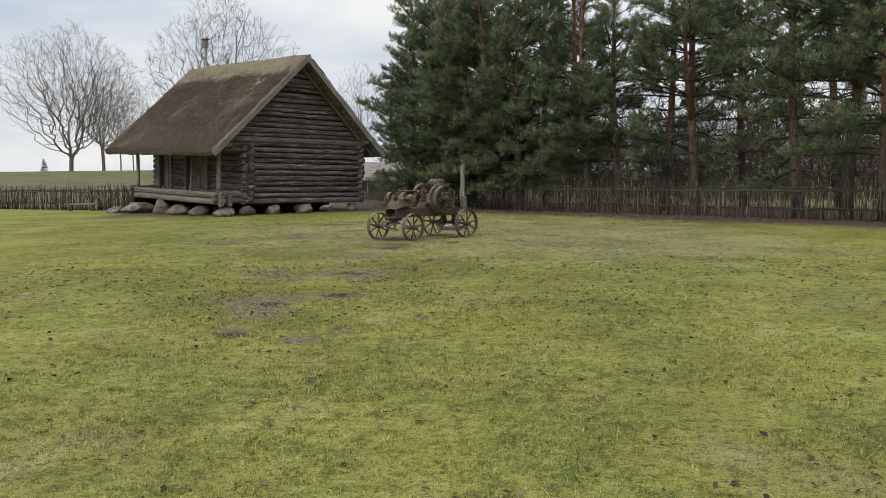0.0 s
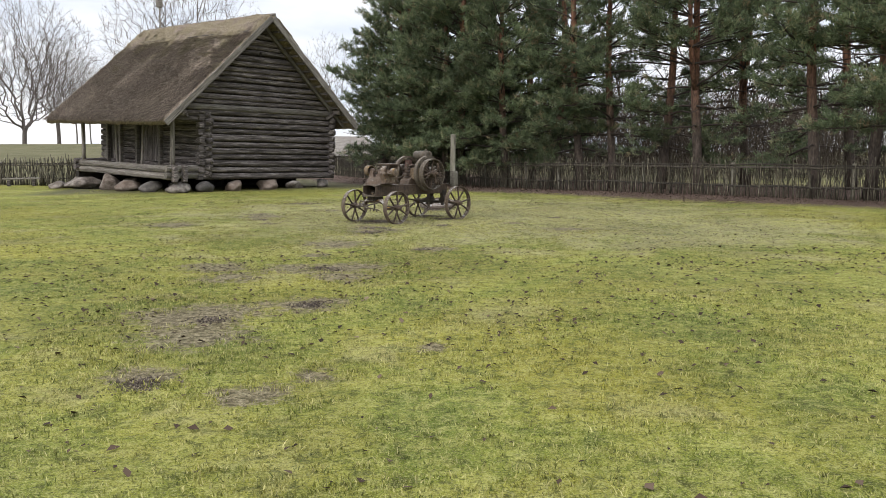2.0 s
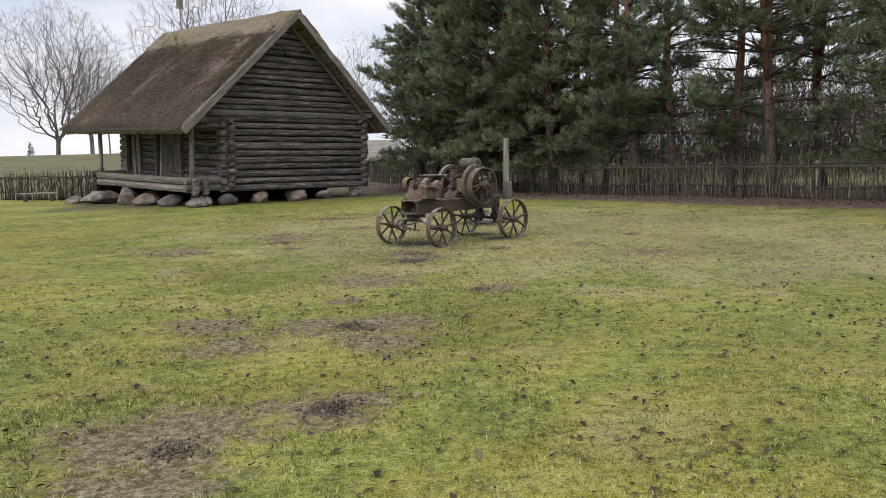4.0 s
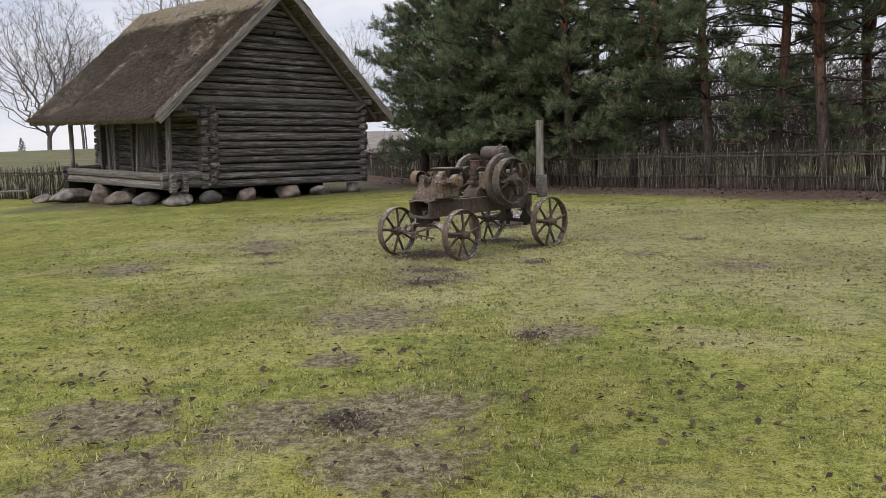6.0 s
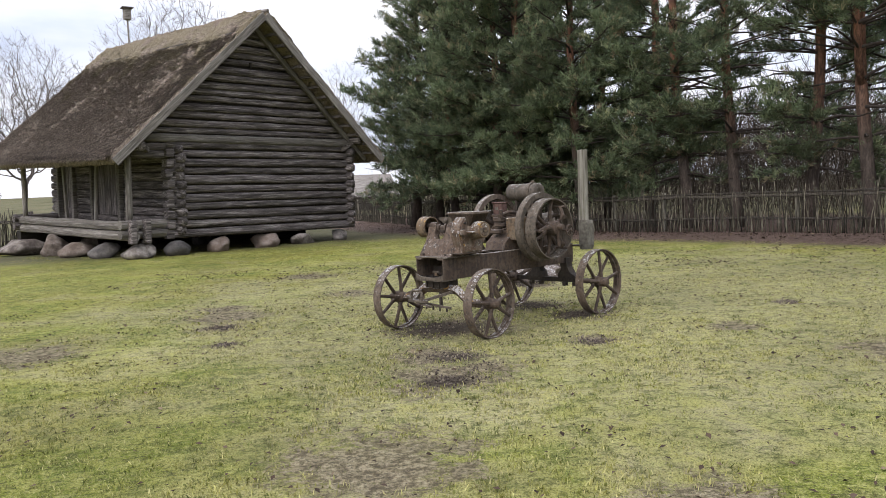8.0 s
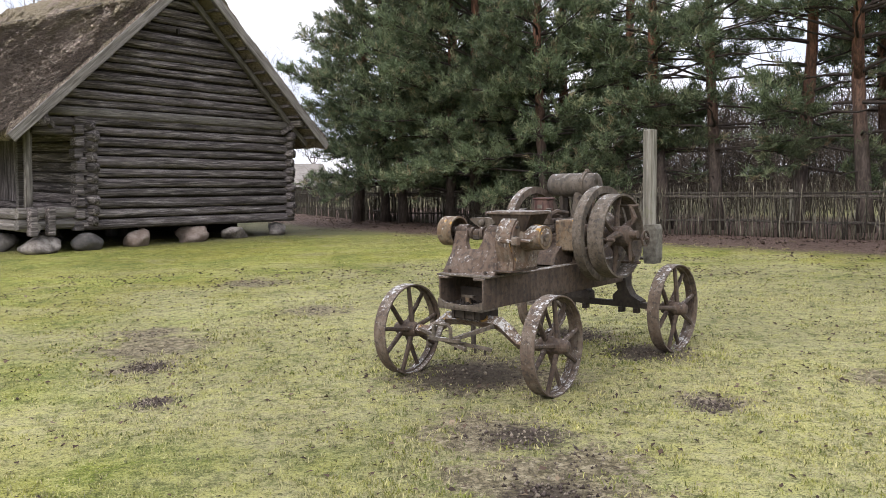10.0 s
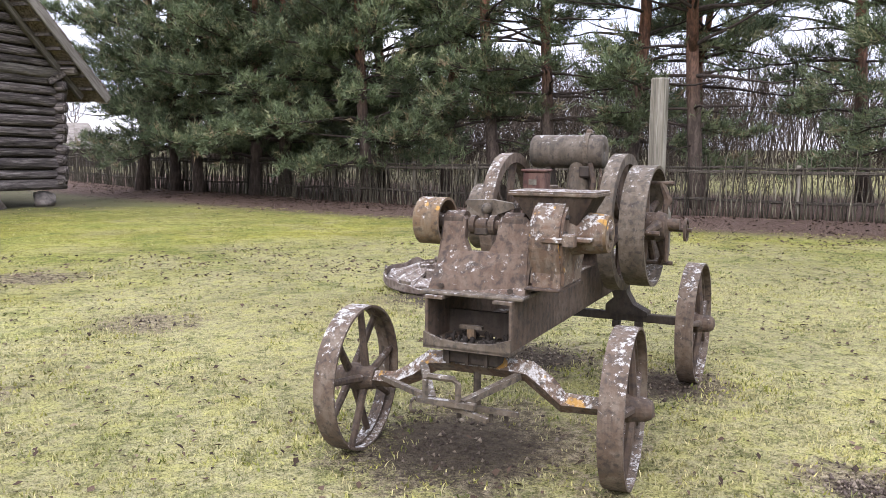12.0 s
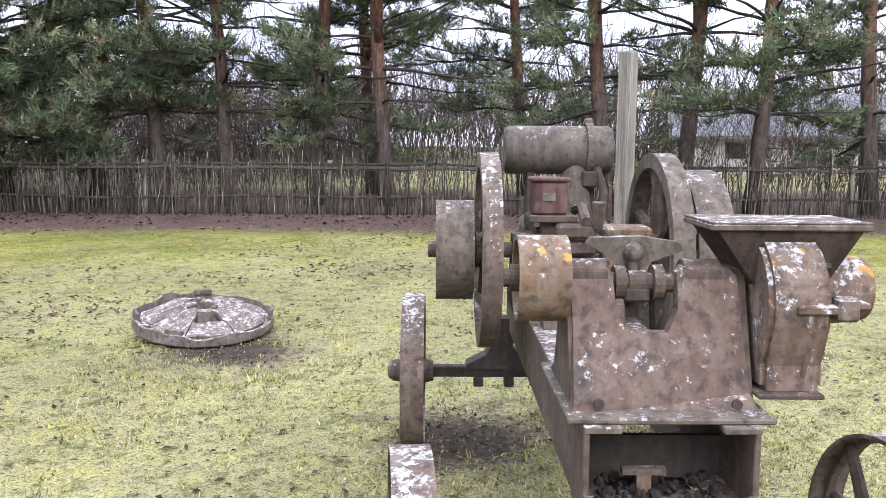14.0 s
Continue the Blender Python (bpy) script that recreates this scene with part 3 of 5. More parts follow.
def build_leaves(count, pick, name, label, size, seed):
    """Curled dead leaves lying about."""
    rng = np.random.default_rng(seed)
    pts = []
    while len(pts) < count:
        x, y = pick(rng)
        pts.append((x, y, ground_height(x, y) + 0.006))
    p = np.array(pts)
    a = rng.uniform(0, math.tau, count)
    s = rng.uniform(0.4, 1.0, count) ** 1.5 * size * np.where((p[:, 1] > 15) & (p[:, 1] < 25), 0.72, 1.0)
    u = np.stack([np.cos(a), np.sin(a), rng.uniform(-0.25, 0.45, count)], 1) * s[:, None]
    w = np.stack([-np.sin(a), np.cos(a), rng.uniform(-0.3, 0.5, count)], 1) * (s * rng.uniform(0.35, 0.8, count))[:, None]
    up = np.stack([0 * s, 0 * s, s * rng.uniform(0.1, 0.5, count)], 1)
    v = np.stack([p - u, p - w + up, p + u + up * 0.5, p + w + up * 0.8, p + up * 0.1], 1).reshape(-1, 3)
    v[:, 2] += 0.004
    k = np.arange(count)[:, None] * 5
    f = np.concatenate([k + (0, 1, 4), k + (1, 2, 4), k + (2, 3, 4), k + (3, 0, 4)], 1).reshape(-1, 3)
    tagged(new(name, from_arrays(name, v, f, M_DEADLEAF)), label, "leaves", kind="stuff")


def on_lawn(rng):
    while True:
        x, y = rng.uniform(-7, 9), 1.5 + 26.5 * rng.random() ** 0.8
        if (y > 9 or rng.random() < 0.4) and noise.noise((x * 0.8, y * 0.8, 3.0)) + 0.8 * noise.noise((x * 2.6, y * 2.6, 8.0)) > rng.uniform(-0.5, 0.75):
            return x, y


def along_fence(rng):
    k = rng.integers(0, len(FENCE_EAST) - 2)
    (ax, ay), (bx, by) = FENCE_EAST[k], FENCE_EAST[k + 1]
    t = rng.random()
    d = abs(rng.normal(0, 1.7))
    n = math.hypot(bx - ax, by - ay)
    return ax + (bx - ax) * t - (by - ay) / n * d, ay + (by - ay) * t + (bx - ax) / n * d


build_leaves(14000, on_lawn, "fallen_leaves", "dark dead leaves lying scattered on the lawn", 0.036, 11)
build_leaves(4500, along_fence, "fallen_leaves", "brown leaf litter lying along the stick fence", 0.055, 12)


def build_clods():
    """Crumbs of bare soil on the worn spots."""
    rng = np.random.default_rng(17)
    base = np.array([(1, 0, -0.4), (-0.5, 0.87, -0.4), (-0.5, -0.87, -0.4), (0.1, 0.05, 0.75)])
    tri = np.array([(0, 1, 3), (1, 2, 3), (2, 0, 3), (0, 2, 1)])
    vs, fs = [], []
    spots_ = WORN_BY_MACHINE + PEAT + PEAT + PEAT
    for k in range(3800):
        x0, y0, r0 = spots_[rng.integers(0, len(spots_))]
        x, y = x0 + rng.normal(0, 0.5) * r0, y0 + rng.normal(0, 0.5) * r0
        s = rng.uniform(0.004, 0.014) * (1.5 if rng.random() < 0.08 else 1)
        a = rng.uniform(0, math.tau)
        v = base * rng.uniform(0.6, 1.4, (4, 3)) * s
        c, sn = math.cos(a), math.sin(a)
        v = np.stack([v[:, 0] * c - v[:, 1] * sn, v[:, 0] * sn + v[:, 1] * c, v[:, 2]], 1) + (x, y, ground_height(x, y) + s * 0.2 - 0.006)
        vs.append(v)
        fs.append(tri + 4 * k)
    tagged(new("soil_crumbs", from_arrays("soil_crumbs", np.concatenate(vs), np.concatenate(fs), M_CLOD)), "dark crumbs of damp bare soil", "soil", kind="stuff")


build_clods()


# ---- the log house ----
HOUSE = pose(-4.11, 37.84, 0, 1.9, 0.8, 46.54)
WIDE, PORCH, MID, RIDGE, SLOPE = 5.9, 7.2, 3.45, 6.42, 0.905
EAVE_L, EAVE_R, FRONT, BACK = -7.9, 0.85, -0.7, 8.65


def roof_z(x):
    return RIDGE - abs(x + MID) * SLOPE


def laid_log(name, parent, at, length, radius, seed, squash=1.0, material=None, sides=12):
    ob = part(name, log(length, radius, seed, sides, squash, 0.1, 0.78), material or M_LOG, parent, smooth=True)
    ob.matrix_local = at
    return ob


def plank(name, parent, a, b, w, h, material, label=""):
    """A board from a to b with its grain along it."""
    a, b = Vector(a), Vector(b)
    d = (b - a).normalized()
    ref = Vector((0, 1, 0)) if abs(d.y) < 0.9 else Vector((0, 0, 1))
    u = ref.cross(d).normalized()
    m = Matrix((d, ref, -u)).transposed().to_4x4()
    m.translation = a
    ob = part(name, box((0, -w / 2, -h / 2), ((b - a).length, w / 2, h / 2), 0.006), material, parent, label)
    ob.matrix_basis = m
    return ob


def build_house():
    house = thing("log_house", HOUSE, "old grey log storehouse with a thatched roof and open porch", "house")
    # gable wall of round logs, over a recessed core, near-black to paint the gaps' shade
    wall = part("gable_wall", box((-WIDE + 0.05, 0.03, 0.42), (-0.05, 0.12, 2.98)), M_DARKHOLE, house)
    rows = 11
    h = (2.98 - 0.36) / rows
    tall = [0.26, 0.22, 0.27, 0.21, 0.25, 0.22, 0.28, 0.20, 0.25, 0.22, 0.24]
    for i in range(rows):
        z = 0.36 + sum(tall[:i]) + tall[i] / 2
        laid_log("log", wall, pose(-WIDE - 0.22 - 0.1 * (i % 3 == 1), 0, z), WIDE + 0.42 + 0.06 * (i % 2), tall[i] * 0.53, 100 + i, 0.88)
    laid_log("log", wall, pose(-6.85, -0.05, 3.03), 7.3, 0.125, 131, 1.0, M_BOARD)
    # the gable triangle, its core darkened as shade behind the logs
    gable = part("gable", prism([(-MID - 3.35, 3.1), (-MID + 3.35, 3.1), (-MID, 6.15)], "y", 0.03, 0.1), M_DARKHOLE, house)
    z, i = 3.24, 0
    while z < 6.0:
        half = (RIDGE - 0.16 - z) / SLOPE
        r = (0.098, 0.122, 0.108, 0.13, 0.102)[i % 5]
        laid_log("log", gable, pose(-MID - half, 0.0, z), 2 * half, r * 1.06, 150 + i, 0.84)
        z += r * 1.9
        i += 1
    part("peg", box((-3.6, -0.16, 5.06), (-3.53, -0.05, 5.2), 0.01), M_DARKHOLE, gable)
    # side walls: the ends show at the corners; cores near-black for gap shade
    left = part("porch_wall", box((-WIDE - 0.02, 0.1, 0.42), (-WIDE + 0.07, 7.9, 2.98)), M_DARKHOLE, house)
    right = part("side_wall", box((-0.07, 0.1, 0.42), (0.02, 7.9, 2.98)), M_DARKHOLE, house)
    for i in range(rows):
        z = 0.36 + h * (i + 0.98)
        if i < rows - 1:
            laid_log("log", right, pose(0, -0.24 - 0.05 * (i % 2), z, 0, 0, 90), 8.2, h * 0.5, 200 + i)
        out = 0.24 + 0.06 * ((i * 7) % 3)
        if i < rows - 1:
            if i < 2 or i > 8:
                laid_log("log", left, pose(-WIDE, -out, z, 0, 0, 90), 8.2 + out, h * 0.5, 230 + i)
            else:
                laid_log("log", left, pose(-WIDE, -out, z, 0, 0, 90), 2.9 + out, h * 0.5, 230 + i)
                laid_log("log", left, pose(-WIDE, 4.85, z, 0, 0, 90), 1.25, h * 0.5, 260 + i)
                laid_log("log", left, pose(-WIDE, 7.3, z, 0, 0, 90), 0.7, h * 0.5, 290 + i)
    # notched corner ends
    for i in range(9):
        z = 0.47 + i * 0.27
        b = part("log_end", box((-0.11, -0.15, -0.10), (0.11, 0.1, 0.10), 0.02), M_LOG, left)
        b.matrix_local = pose(-6.17 + 0.02 * (i % 2), 0.05 - 0.03 * (i % 3), z, 0, 0, (i * 37) % 9 - 4)
    part("back_wall", box((-WIDE, 7.85, 0.36), (0, 8.0, 3.1)), M_LOG, house)
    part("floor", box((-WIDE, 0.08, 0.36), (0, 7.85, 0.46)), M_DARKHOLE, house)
    # dark walls added at back and right to block light under the floor
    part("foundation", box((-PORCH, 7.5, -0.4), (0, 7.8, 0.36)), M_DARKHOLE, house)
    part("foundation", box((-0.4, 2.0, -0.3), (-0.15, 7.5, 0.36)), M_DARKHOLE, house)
    # door openings on the porch: jambs, boarded door, dark panels painting the shade inside
    for y0, y1, open_part in ((3.0, 4.8, 0.45), (6.15, 7.25, 0.4)):
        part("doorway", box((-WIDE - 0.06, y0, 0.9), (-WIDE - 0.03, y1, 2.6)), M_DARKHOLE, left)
        door = part("door", box((-WIDE - 0.14, y0 + 0.1, 0.92), (-WIDE - 0.09, y1 - open_part, 2.5)), M_LOG, left, "grey vertical board door")
        for k in range(3):
            y = y0 + 0.12 + k * (y1 - open_part - y0 - 0.14) / 3
            ob = part("board", box((0, -0.025, 0), (1.56, 0, (y1 - open_part - y0 - 0.2) / 3), 0.006), M_LOG, door)
            ob.matrix_local = Matrix(((0, -1, 0, -WIDE - 0.17), (0, 0, 1, y), (1, 0, 0, 0.93), (0, 0, 0, 1)))
        for y in (y0, y1):
            part("jamb", box((-WIDE - 0.2, y - 0.07, 0.5), (-WIDE - 0.02, y + 0.07, 2.7), 0.012), M_BOARD, left)
    part("shutter", box((-WIDE - 0.16, 7.25, 0.9), (-WIDE - 0.1, 7.6, 1.25), 0.01), M_BOARD, left)
    for k, z in enumerate((2.80, 2.60)):
        laid_log("log", gable, pose(-7.3 + 0.15 * k, 0.02, z), 1.5, 0.11, 190 + k)
    part("porch_ceiling", box((-PORCH + 0.1, 0.2, 2.92), (-WIDE - 0.1, 7.8, 2.96)), M_LOG, house)
    # porch: deck, low skirt of hewn timbers, crossed corner ends, posts, plate
    porch = part("porch_deck", box((-PORCH + 0.1, 0.05, 0.5), (-WIDE - 0.15, 7.6, 0.6)), M_BOARD, house)
    for k, (za, zb) in enumerate(((0.36, 0.60), (0.61, 0.85))):
        ob = part("skirt_timber", log(7.75, (zb - za) * 0.53, 320 + k, 8, 1.0, 0.02), M_BOARD, porch, smooth=False)
        ob.matrix_local = pose(-PORCH, -0.15, (za + zb) / 2, 0, 0, 90)
        ob = part("cross_timber", log(1.75 + 0.1 * k, (zb - za) * 0.5, 330 + k, 8, 1.0, 0.02), M_BOARD, porch)
        ob.matrix_local = pose(-PORCH - 0.3, 0.05, (za + zb) / 2 + 0.06)
        ob = part("cross_timber", log(1.6, (zb - za) * 0.5, 340 + k, 8, 1.0, 0.02), M_LOG, porch)
        ob.matrix_local = pose(-PORCH - 0.25, 7.35, (za + zb) / 2 + 0.06)
    for dx in (-0.05, 0.34):
        part("corner_block", box((-PORCH + dx - 0.08, -0.22, 0.3), (-PORCH + dx + 0.08, 0.0, 0.92), 0.02), M_LOG, porch)
    for y, r in ((0.12, 0.095), (7.05, 0.085)):
        ob = part("porch_post", log(1.95, r, int(y * 10) + 350, 8), M_BOARD, porch, "round grey porch post", True)
        ob.matrix_local = pose(-PORCH, y, 0.82, 0, -90, 0)
    for y, lean in ((3.3, 3), (5.25, -2)):
        ob = part("brace_post", box((0, -0.06, -0.04), (1.75, 0.06, 0.04), 0.012), M_BOARD, porch)
        ob.matrix_local = pose(-PORCH + 0.55, y, 0.75, 0, -90 + lean, 0)
    ob = part("plate_log", log(9.1, 0.15, 360), M_LOG, house, smooth=True)
    ob.matrix_local = pose(-PORCH, FRONT + 0.1, 2.80, 0, 0, 90)
    ob = part("plate_log", log(9.1, 0.11, 361), M_LOG, house, smooth=True)
    ob.matrix_local = pose(0.05, FRONT + 0.1, 3.12, 0, 0, 90)
    # roof: battens, rafters, thatch, boards
    for side in (-1, 1):
        tip = EAVE_L if side < 0 else EAVE_R
        frame_ = plank("roof_frame", house, (-MID, FRONT + 0.55, RIDGE - 0.22), (tip - side * 0.25, FRONT + 0.55, roof_z(tip - side * 0.25) - 0.22), 0.11, 0.13, M_BOARD if side > 0 else M_LOG)
        d = 0.35
        span = abs(tip + MID)
        while d < span - 0.1:
            x = -MID + side * d
            part("batten", box((x - 0.045, FRONT + 0.06, roof_z(x) - 0.15), (x + 0.045, BACK - 0.1, roof_z(x) - 0.085)), M_LOG, frame_).matrix_parent_inverse = frame_.matrix_basis.inverted()
            d += 0.3
        for y in np.arange(1.2, BACK, 1.6):
            part("rafter", beam((-MID, y, RIDGE - 0.22), (tip - side * 0.25, y, roof_z(tip - side * 0.25) - 0.22), 0.1, 0.12), M_LOG, frame_).matrix_parent_inverse = frame_.matrix_basis.inverted()
        brd = plank("barge_board", house, (-MID + side * 0.02, FRONT - 0.02, RIDGE + 0.03), (tip + side * 0.02, FRONT - 0.02, roof_z(tip) - 0.03), 0.05, 0.21, M_BOARD, "pale grey barge board")
        part("lining", beam((-MID, FRONT + 0.05, RIDGE - 0.065), (tip - side * 0.05, FRONT + 0.05, roof_z(tip - side * 0.05) - 0.065), 0.04, 0.03), M_LOG, brd).matrix_parent_inverse = brd.matrix_basis.inverted()
        ends = part("brace", beam((tip - side * 0.75, -0.3, roof_z(tip - side * 0.75) - 0.1), (tip - side * 1.15, -0.1, roof_z(tip - side * 1.15) - 0.75), 0.12, 0.12), M_LOG, house)
    thatch_mesh(house)
    return house


def thatch_mesh(house):
    """Two thick uneven thatch slopes, with loose straw on them and at the eaves."""
    rng = np.random.default_rng(5)
    for side in (-1, 1):
        tip = EAVE_L - 0.05 if side < 0 else EAVE_R + 0.05
        span = abs(tip + MID)
        nu, nv = (100, 170) if side < 0 else (46, 80)
        top, bot = [], []
        for j in range(nv + 1):
            y = FRONT + 0.01 + (BACK - FRONT) * j / nv
            for i in range(nu + 1):
                d = span * i / nu
                x = -MID + side * d
                bulge = 0.22 + 0.05 * noise.noise((x * 0.5, y * 0.5, 1)) + 0.035 * noise.noise((x * 2.2, y * 2.2, 4)) + 0.05 * noise.noise((x * 6, y * 6, 2)) + 0.05 * noise.noise((x * 13, y * 15, 6))
                if d < 0.85:
                    bulge += 0.055
                bulge *= min(1.0, 0.6 + 4 * (span - d))
                z = RIDGE - d * SLOPE
                rag = 0.05 * noise.noise((y * 2.5, side, 3.0)) if i == nu else 0
                top.append((x + side * (bulge * 0.45 + rag), y, z + bulge * 0.66 - rag))
                bot.append((x + side * rag, y, z - 0.05 - rag))
        v = np.array(top + bot)
        n = len(top)
        idx = np.arange(n).reshape(nv + 1, nu + 1)
        q = np.stack([idx[:-1, :-1], idx[:-1, 1:], idx[1:, 1:], idx[1:, :-1]], -1).reshape(-1, 4)
        faces = [q if side > 0 else q[:, ::-1], (q[:, ::-1] if side > 0 else q) + n]
        for ring in (idx[0], idx[-1], idx[:, 0], idx[:, -1]):
            faces.append(np.stack([ring[:-1], ring[1:], ring[1:] + n, ring[:-1] + n], 1))
        ob = new("thatch_slope", from_arrays("thatch_slope", v, np.concatenate(faces), M_THATCH))
        ob.parent = house
        tagged(ob, "brown weathered thatch with mossy patches")
        count = 52000 if side < 0 else 6000
        d = span * rng.random(count) ** 0.9
        edge = rng.random(count) < 0.09
        d[edge] = span - rng.random(edge.sum()) * 0.12
        y = FRONT + 0.05 + (BACK - FRONT - 0.1) * rng.random(count)
        x = -MID + side * (d + 0.09)
        z = RIDGE - d * SLOPE + 0.155
        length = rng.uniform(0.07, 0.22, count)
        dirx = side * np.ones(count)
        diry = rng.normal(0, 0.4, count)
        lift = rng.normal(-0.74, 0.22, count)
        p = np.stack([x, y, z], 1)
        dv = np.stack([dirx, diry, lift], 1) * length[:, None] * 0.75
        w = np.stack([0 * d, np.ones(count), 0 * d], 1) * rng.uniform(0.008, 0.026, count)[:, None]
        hump = np.stack([side * 0.02 * np.ones(count), 0 * d, rng.uniform(0.01, 0.05, count) * np.clip(d - 0.3, 0, 1)], 1)
        vv = np.stack([p - w, p + w, p + dv + w * 0.6 + hump, p + dv - w * 0.6 + hump], 1).reshape(-1, 3)
        ff = np.arange(count * 4).reshape(-1, 4)
        st = new("loose_straw", from_arrays("loose_straw", vv, ff, M_THATCH))
        st.parent = ob
        tagged(st, kind="stuff")
    cap = part("ridge_pole", tube([(-MID + 0.12, y, RIDGE + 0.2 + 0.015 * math.sin(y * 2)) for y in np.arange(FRONT + 0.02, BACK, 0.6)], 0.05, 6), M_BOARD, house)
    part("roof_pole", tube([(-MID - 0.88 + 0.02 * math.sin(y * 1.7), y, RIDGE - 0.88 * SLOPE + 0.27) for y in np.arange(FRONT + 0.3, BACK, 0.6)], 0.028, 5), M_LOG, house)


build_house()


def boulder(at, size, seed):
    """A rounded field stone with a few flat faces."""
    rng = random.Random(seed)
    bm = bmesh.new()
    bmesh.ops.create_icosphere(bm, subdivisions=3, radius=1)
    planes = [(Vector((rng.uniform(-1, 1), rng.uniform(-1, 1), rng.uniform(-0.5, 1))).normalized(), rng.uniform(0.58, 0.86)) for _ in range(12)]
    for v in bm.verts:
        c = v.co.copy()
        for n, d in planes:
            k = c.dot(n) - d
            if k > 0:
                c -= n * k * 0.97
        c *= 1.12 + 0.16 * noise.noise(v.co * 1.4 + Vector((seed, 0, 0)))
        v.co = Vector((c.x * size[0], c.y * size[1], c.z * size[2]))
    ob = new("boulder", finish(bm, "boulder", M_STONE, True))
    ob.matrix_world = at
    return tagged(ob, "rough field stone carrying the log house", "stone", "foundation stones")


def build_stones():
    spec = [(-6.95, 0.1, 0.40, 0.30), (-5.95, 0.0, 0.36, 0.30), (-4.7, 0.0, 0.37, 0.33), (-3.1, 0.05, 0.36, 0.34), (-1.75, 0.05, 0.36, 0.28), (-0.3, 0.05, 0.33, 0.27),
            (-7.15, 1.7, 0.36, 0.32), (-7.2, 3.25, 0.46, 0.36), (-7.3, 4.6, 0.52, 0.50), (-7.6, 6.1, 0.66, 0.40), (-8.0, 7.6, 0.42, 0.24), (-5.3, 3.0, 0.35, 0.33), (-0.2, 3.2, 0.35, 0.33),
            (-0.2, 6.6, 0.35, 0.36), (-5.2, 6.8, 0.4, 0.36), (-2.8, 4.0, 0.3, 0.32)]
    for i, (x, y, w, h) in enumerate(spec):
        p = HOUSE @ Vector((x, y, 0))
        boulder(pose(p.x, p.y, ground_height(p.x, p.y) + h * 0.52, 0, 0, i * 61), (w * 1.15, w * (0.8 + 0.05 * (i % 4)), h * 0.74), 40 + i)


build_stones()


# ---- woven stick fences ----
def along(line, step, seed):
    """Points along a line of corners: place, direction and how far along."""
    rng = random.Random(seed)
    out, carry = [], 0.0
    for (ax, ay), (bx, by) in zip(line, line[1:]):
        n = math.hypot(bx - ax, by - ay)
        d = carry
        while d < n:
            out.append((ax + (bx - ax) * d / n, ay + (by - ay) * d / n, math.atan2(by - ay, bx - ax)))
            d += step * rng.uniform(0.6, 1.4)
        carry = d - n
    return out


def stake_mesh(seed):
    rng = random.Random(seed)
    h = 1.0
    pts = []
    for i in range(6):
        z = h * i / 5
        pts.append((0.022 * rng.uniform(-1, 1) * (i > 0), 0.02 * rng.uniform(-1, 1) * (i > 0), z))
    bm = bmesh.new()
    add_tube(bm, [(p[2], p[0], p[1]) for p in pts], [0.017 - 0.0018 * i for i in range(6)], 5)
    return finish(bm, "stake", M_STAKE, True)


STAKES = [stake_mesh(s) for s in range(9)]


def fence(line, label, near, seed, step=0.078, thick=1.0):
    rng = random.Random(seed)
    top = thing("stick_fence", Matrix.Identity(4), label, "fence")
    joined_v, joined_f, base, singles = [], [], 0, 0
    for x, y, a in along(line, step, seed):
        z = ground_height(x, y) - 0.03
        tall = rng.uniform(1.02, 1.32) if rng.random() < 0.85 else rng.uniform(0.8, 1.5)
        lean = rng.gauss(0, 4.5)
        side = 0.035 if rng.random() < 0.5 else -0.035
        m = pose(x - math.sin(a) * side, y + math.cos(a) * side, z, 0, 0, math.degrees(a)) @ pose(0, 0, 0, rng.gauss(0, 2), -90 + lean, 0) @ pose(0, 0, 0, rng.uniform(0, 360)) @ Matrix.Diagonal((tall, thick, thick, 1))
        me = STAKES[rng.randrange(9)]
        if near(x, y) and singles < 300:
            ob = new("stake", me)
            ob.parent = top
            ob.matrix_local = m
            singles += 1
        else:
            for p in me.polygons:
                if len(p.vertices) == 4:
                    joined_f.append([base + i for i in p.vertices])
            joined_v += [m @ v.co for v in me.vertices]
            base += len(me.vertices)
    if joined_v:
        far = new("far_wattle", from_arrays("far_wattle", np.array(joined_v), np.array(joined_f), M_STAKE, True))
        far.parent = top
        tagged(far, kind="stuff")
    for zr, r in ((0.34, 0.03), (0.93, 0.035), (1.0, 0.025)):
        pts = [(x, y, ground_height(x, y) + zr + rng.uniform(-0.025, 0.025)) for x, y, a in along(line, 0.8, seed + 1)]
        part("rail", tube(pts, r, 5), M_RAIL, top)
    for x, y, a in along(line, 2.75, seed + 2):
        ob = part("fence_post", log(1.12, 0.055, int(x * 10), 7), M_POST, top, smooth=True)
        ob.matrix_local = pose(x + math.sin(a) * 0.09, y - math.cos(a) * 0.09, ground_height(x, y) - 0.05, 0, -90 + rng.gauss(0, 1.2), 0)
    return top


fence(FENCE_EAST, "long grey woven stick fence with leaning stakes before the pines", lambda x, y: 2.0 < x < 14.5, 3, 0.055)
fence(FENCE_WEST, "brown woven stick fence beside the log house", lambda x, y: x > -33, 8, 0.05, 1.7)
p_end = (-14.8, 39.1)
post_end = thing("gate_post", pose(p_end[0], p_end[1], 0), "dark thick wooden post at the end of the stick fence", "post")
part("shaft", log(1.35, 0.11, 77, 9), M_LOG, post_end, smooth=True).matrix_local = pose(0, 0, -0.03, 0, -90, 0)


def build_bench():
    bench = thing("low_bench", pose(-17.9, 39.9, 0, 0, 0, 20), "low rough plank bench beside the stick fence", "bench")
    part("plank", box((-0.75, -0.17, 0.3), (0.75, 0.17, 0.37), 0.012), M_BOARD, bench)
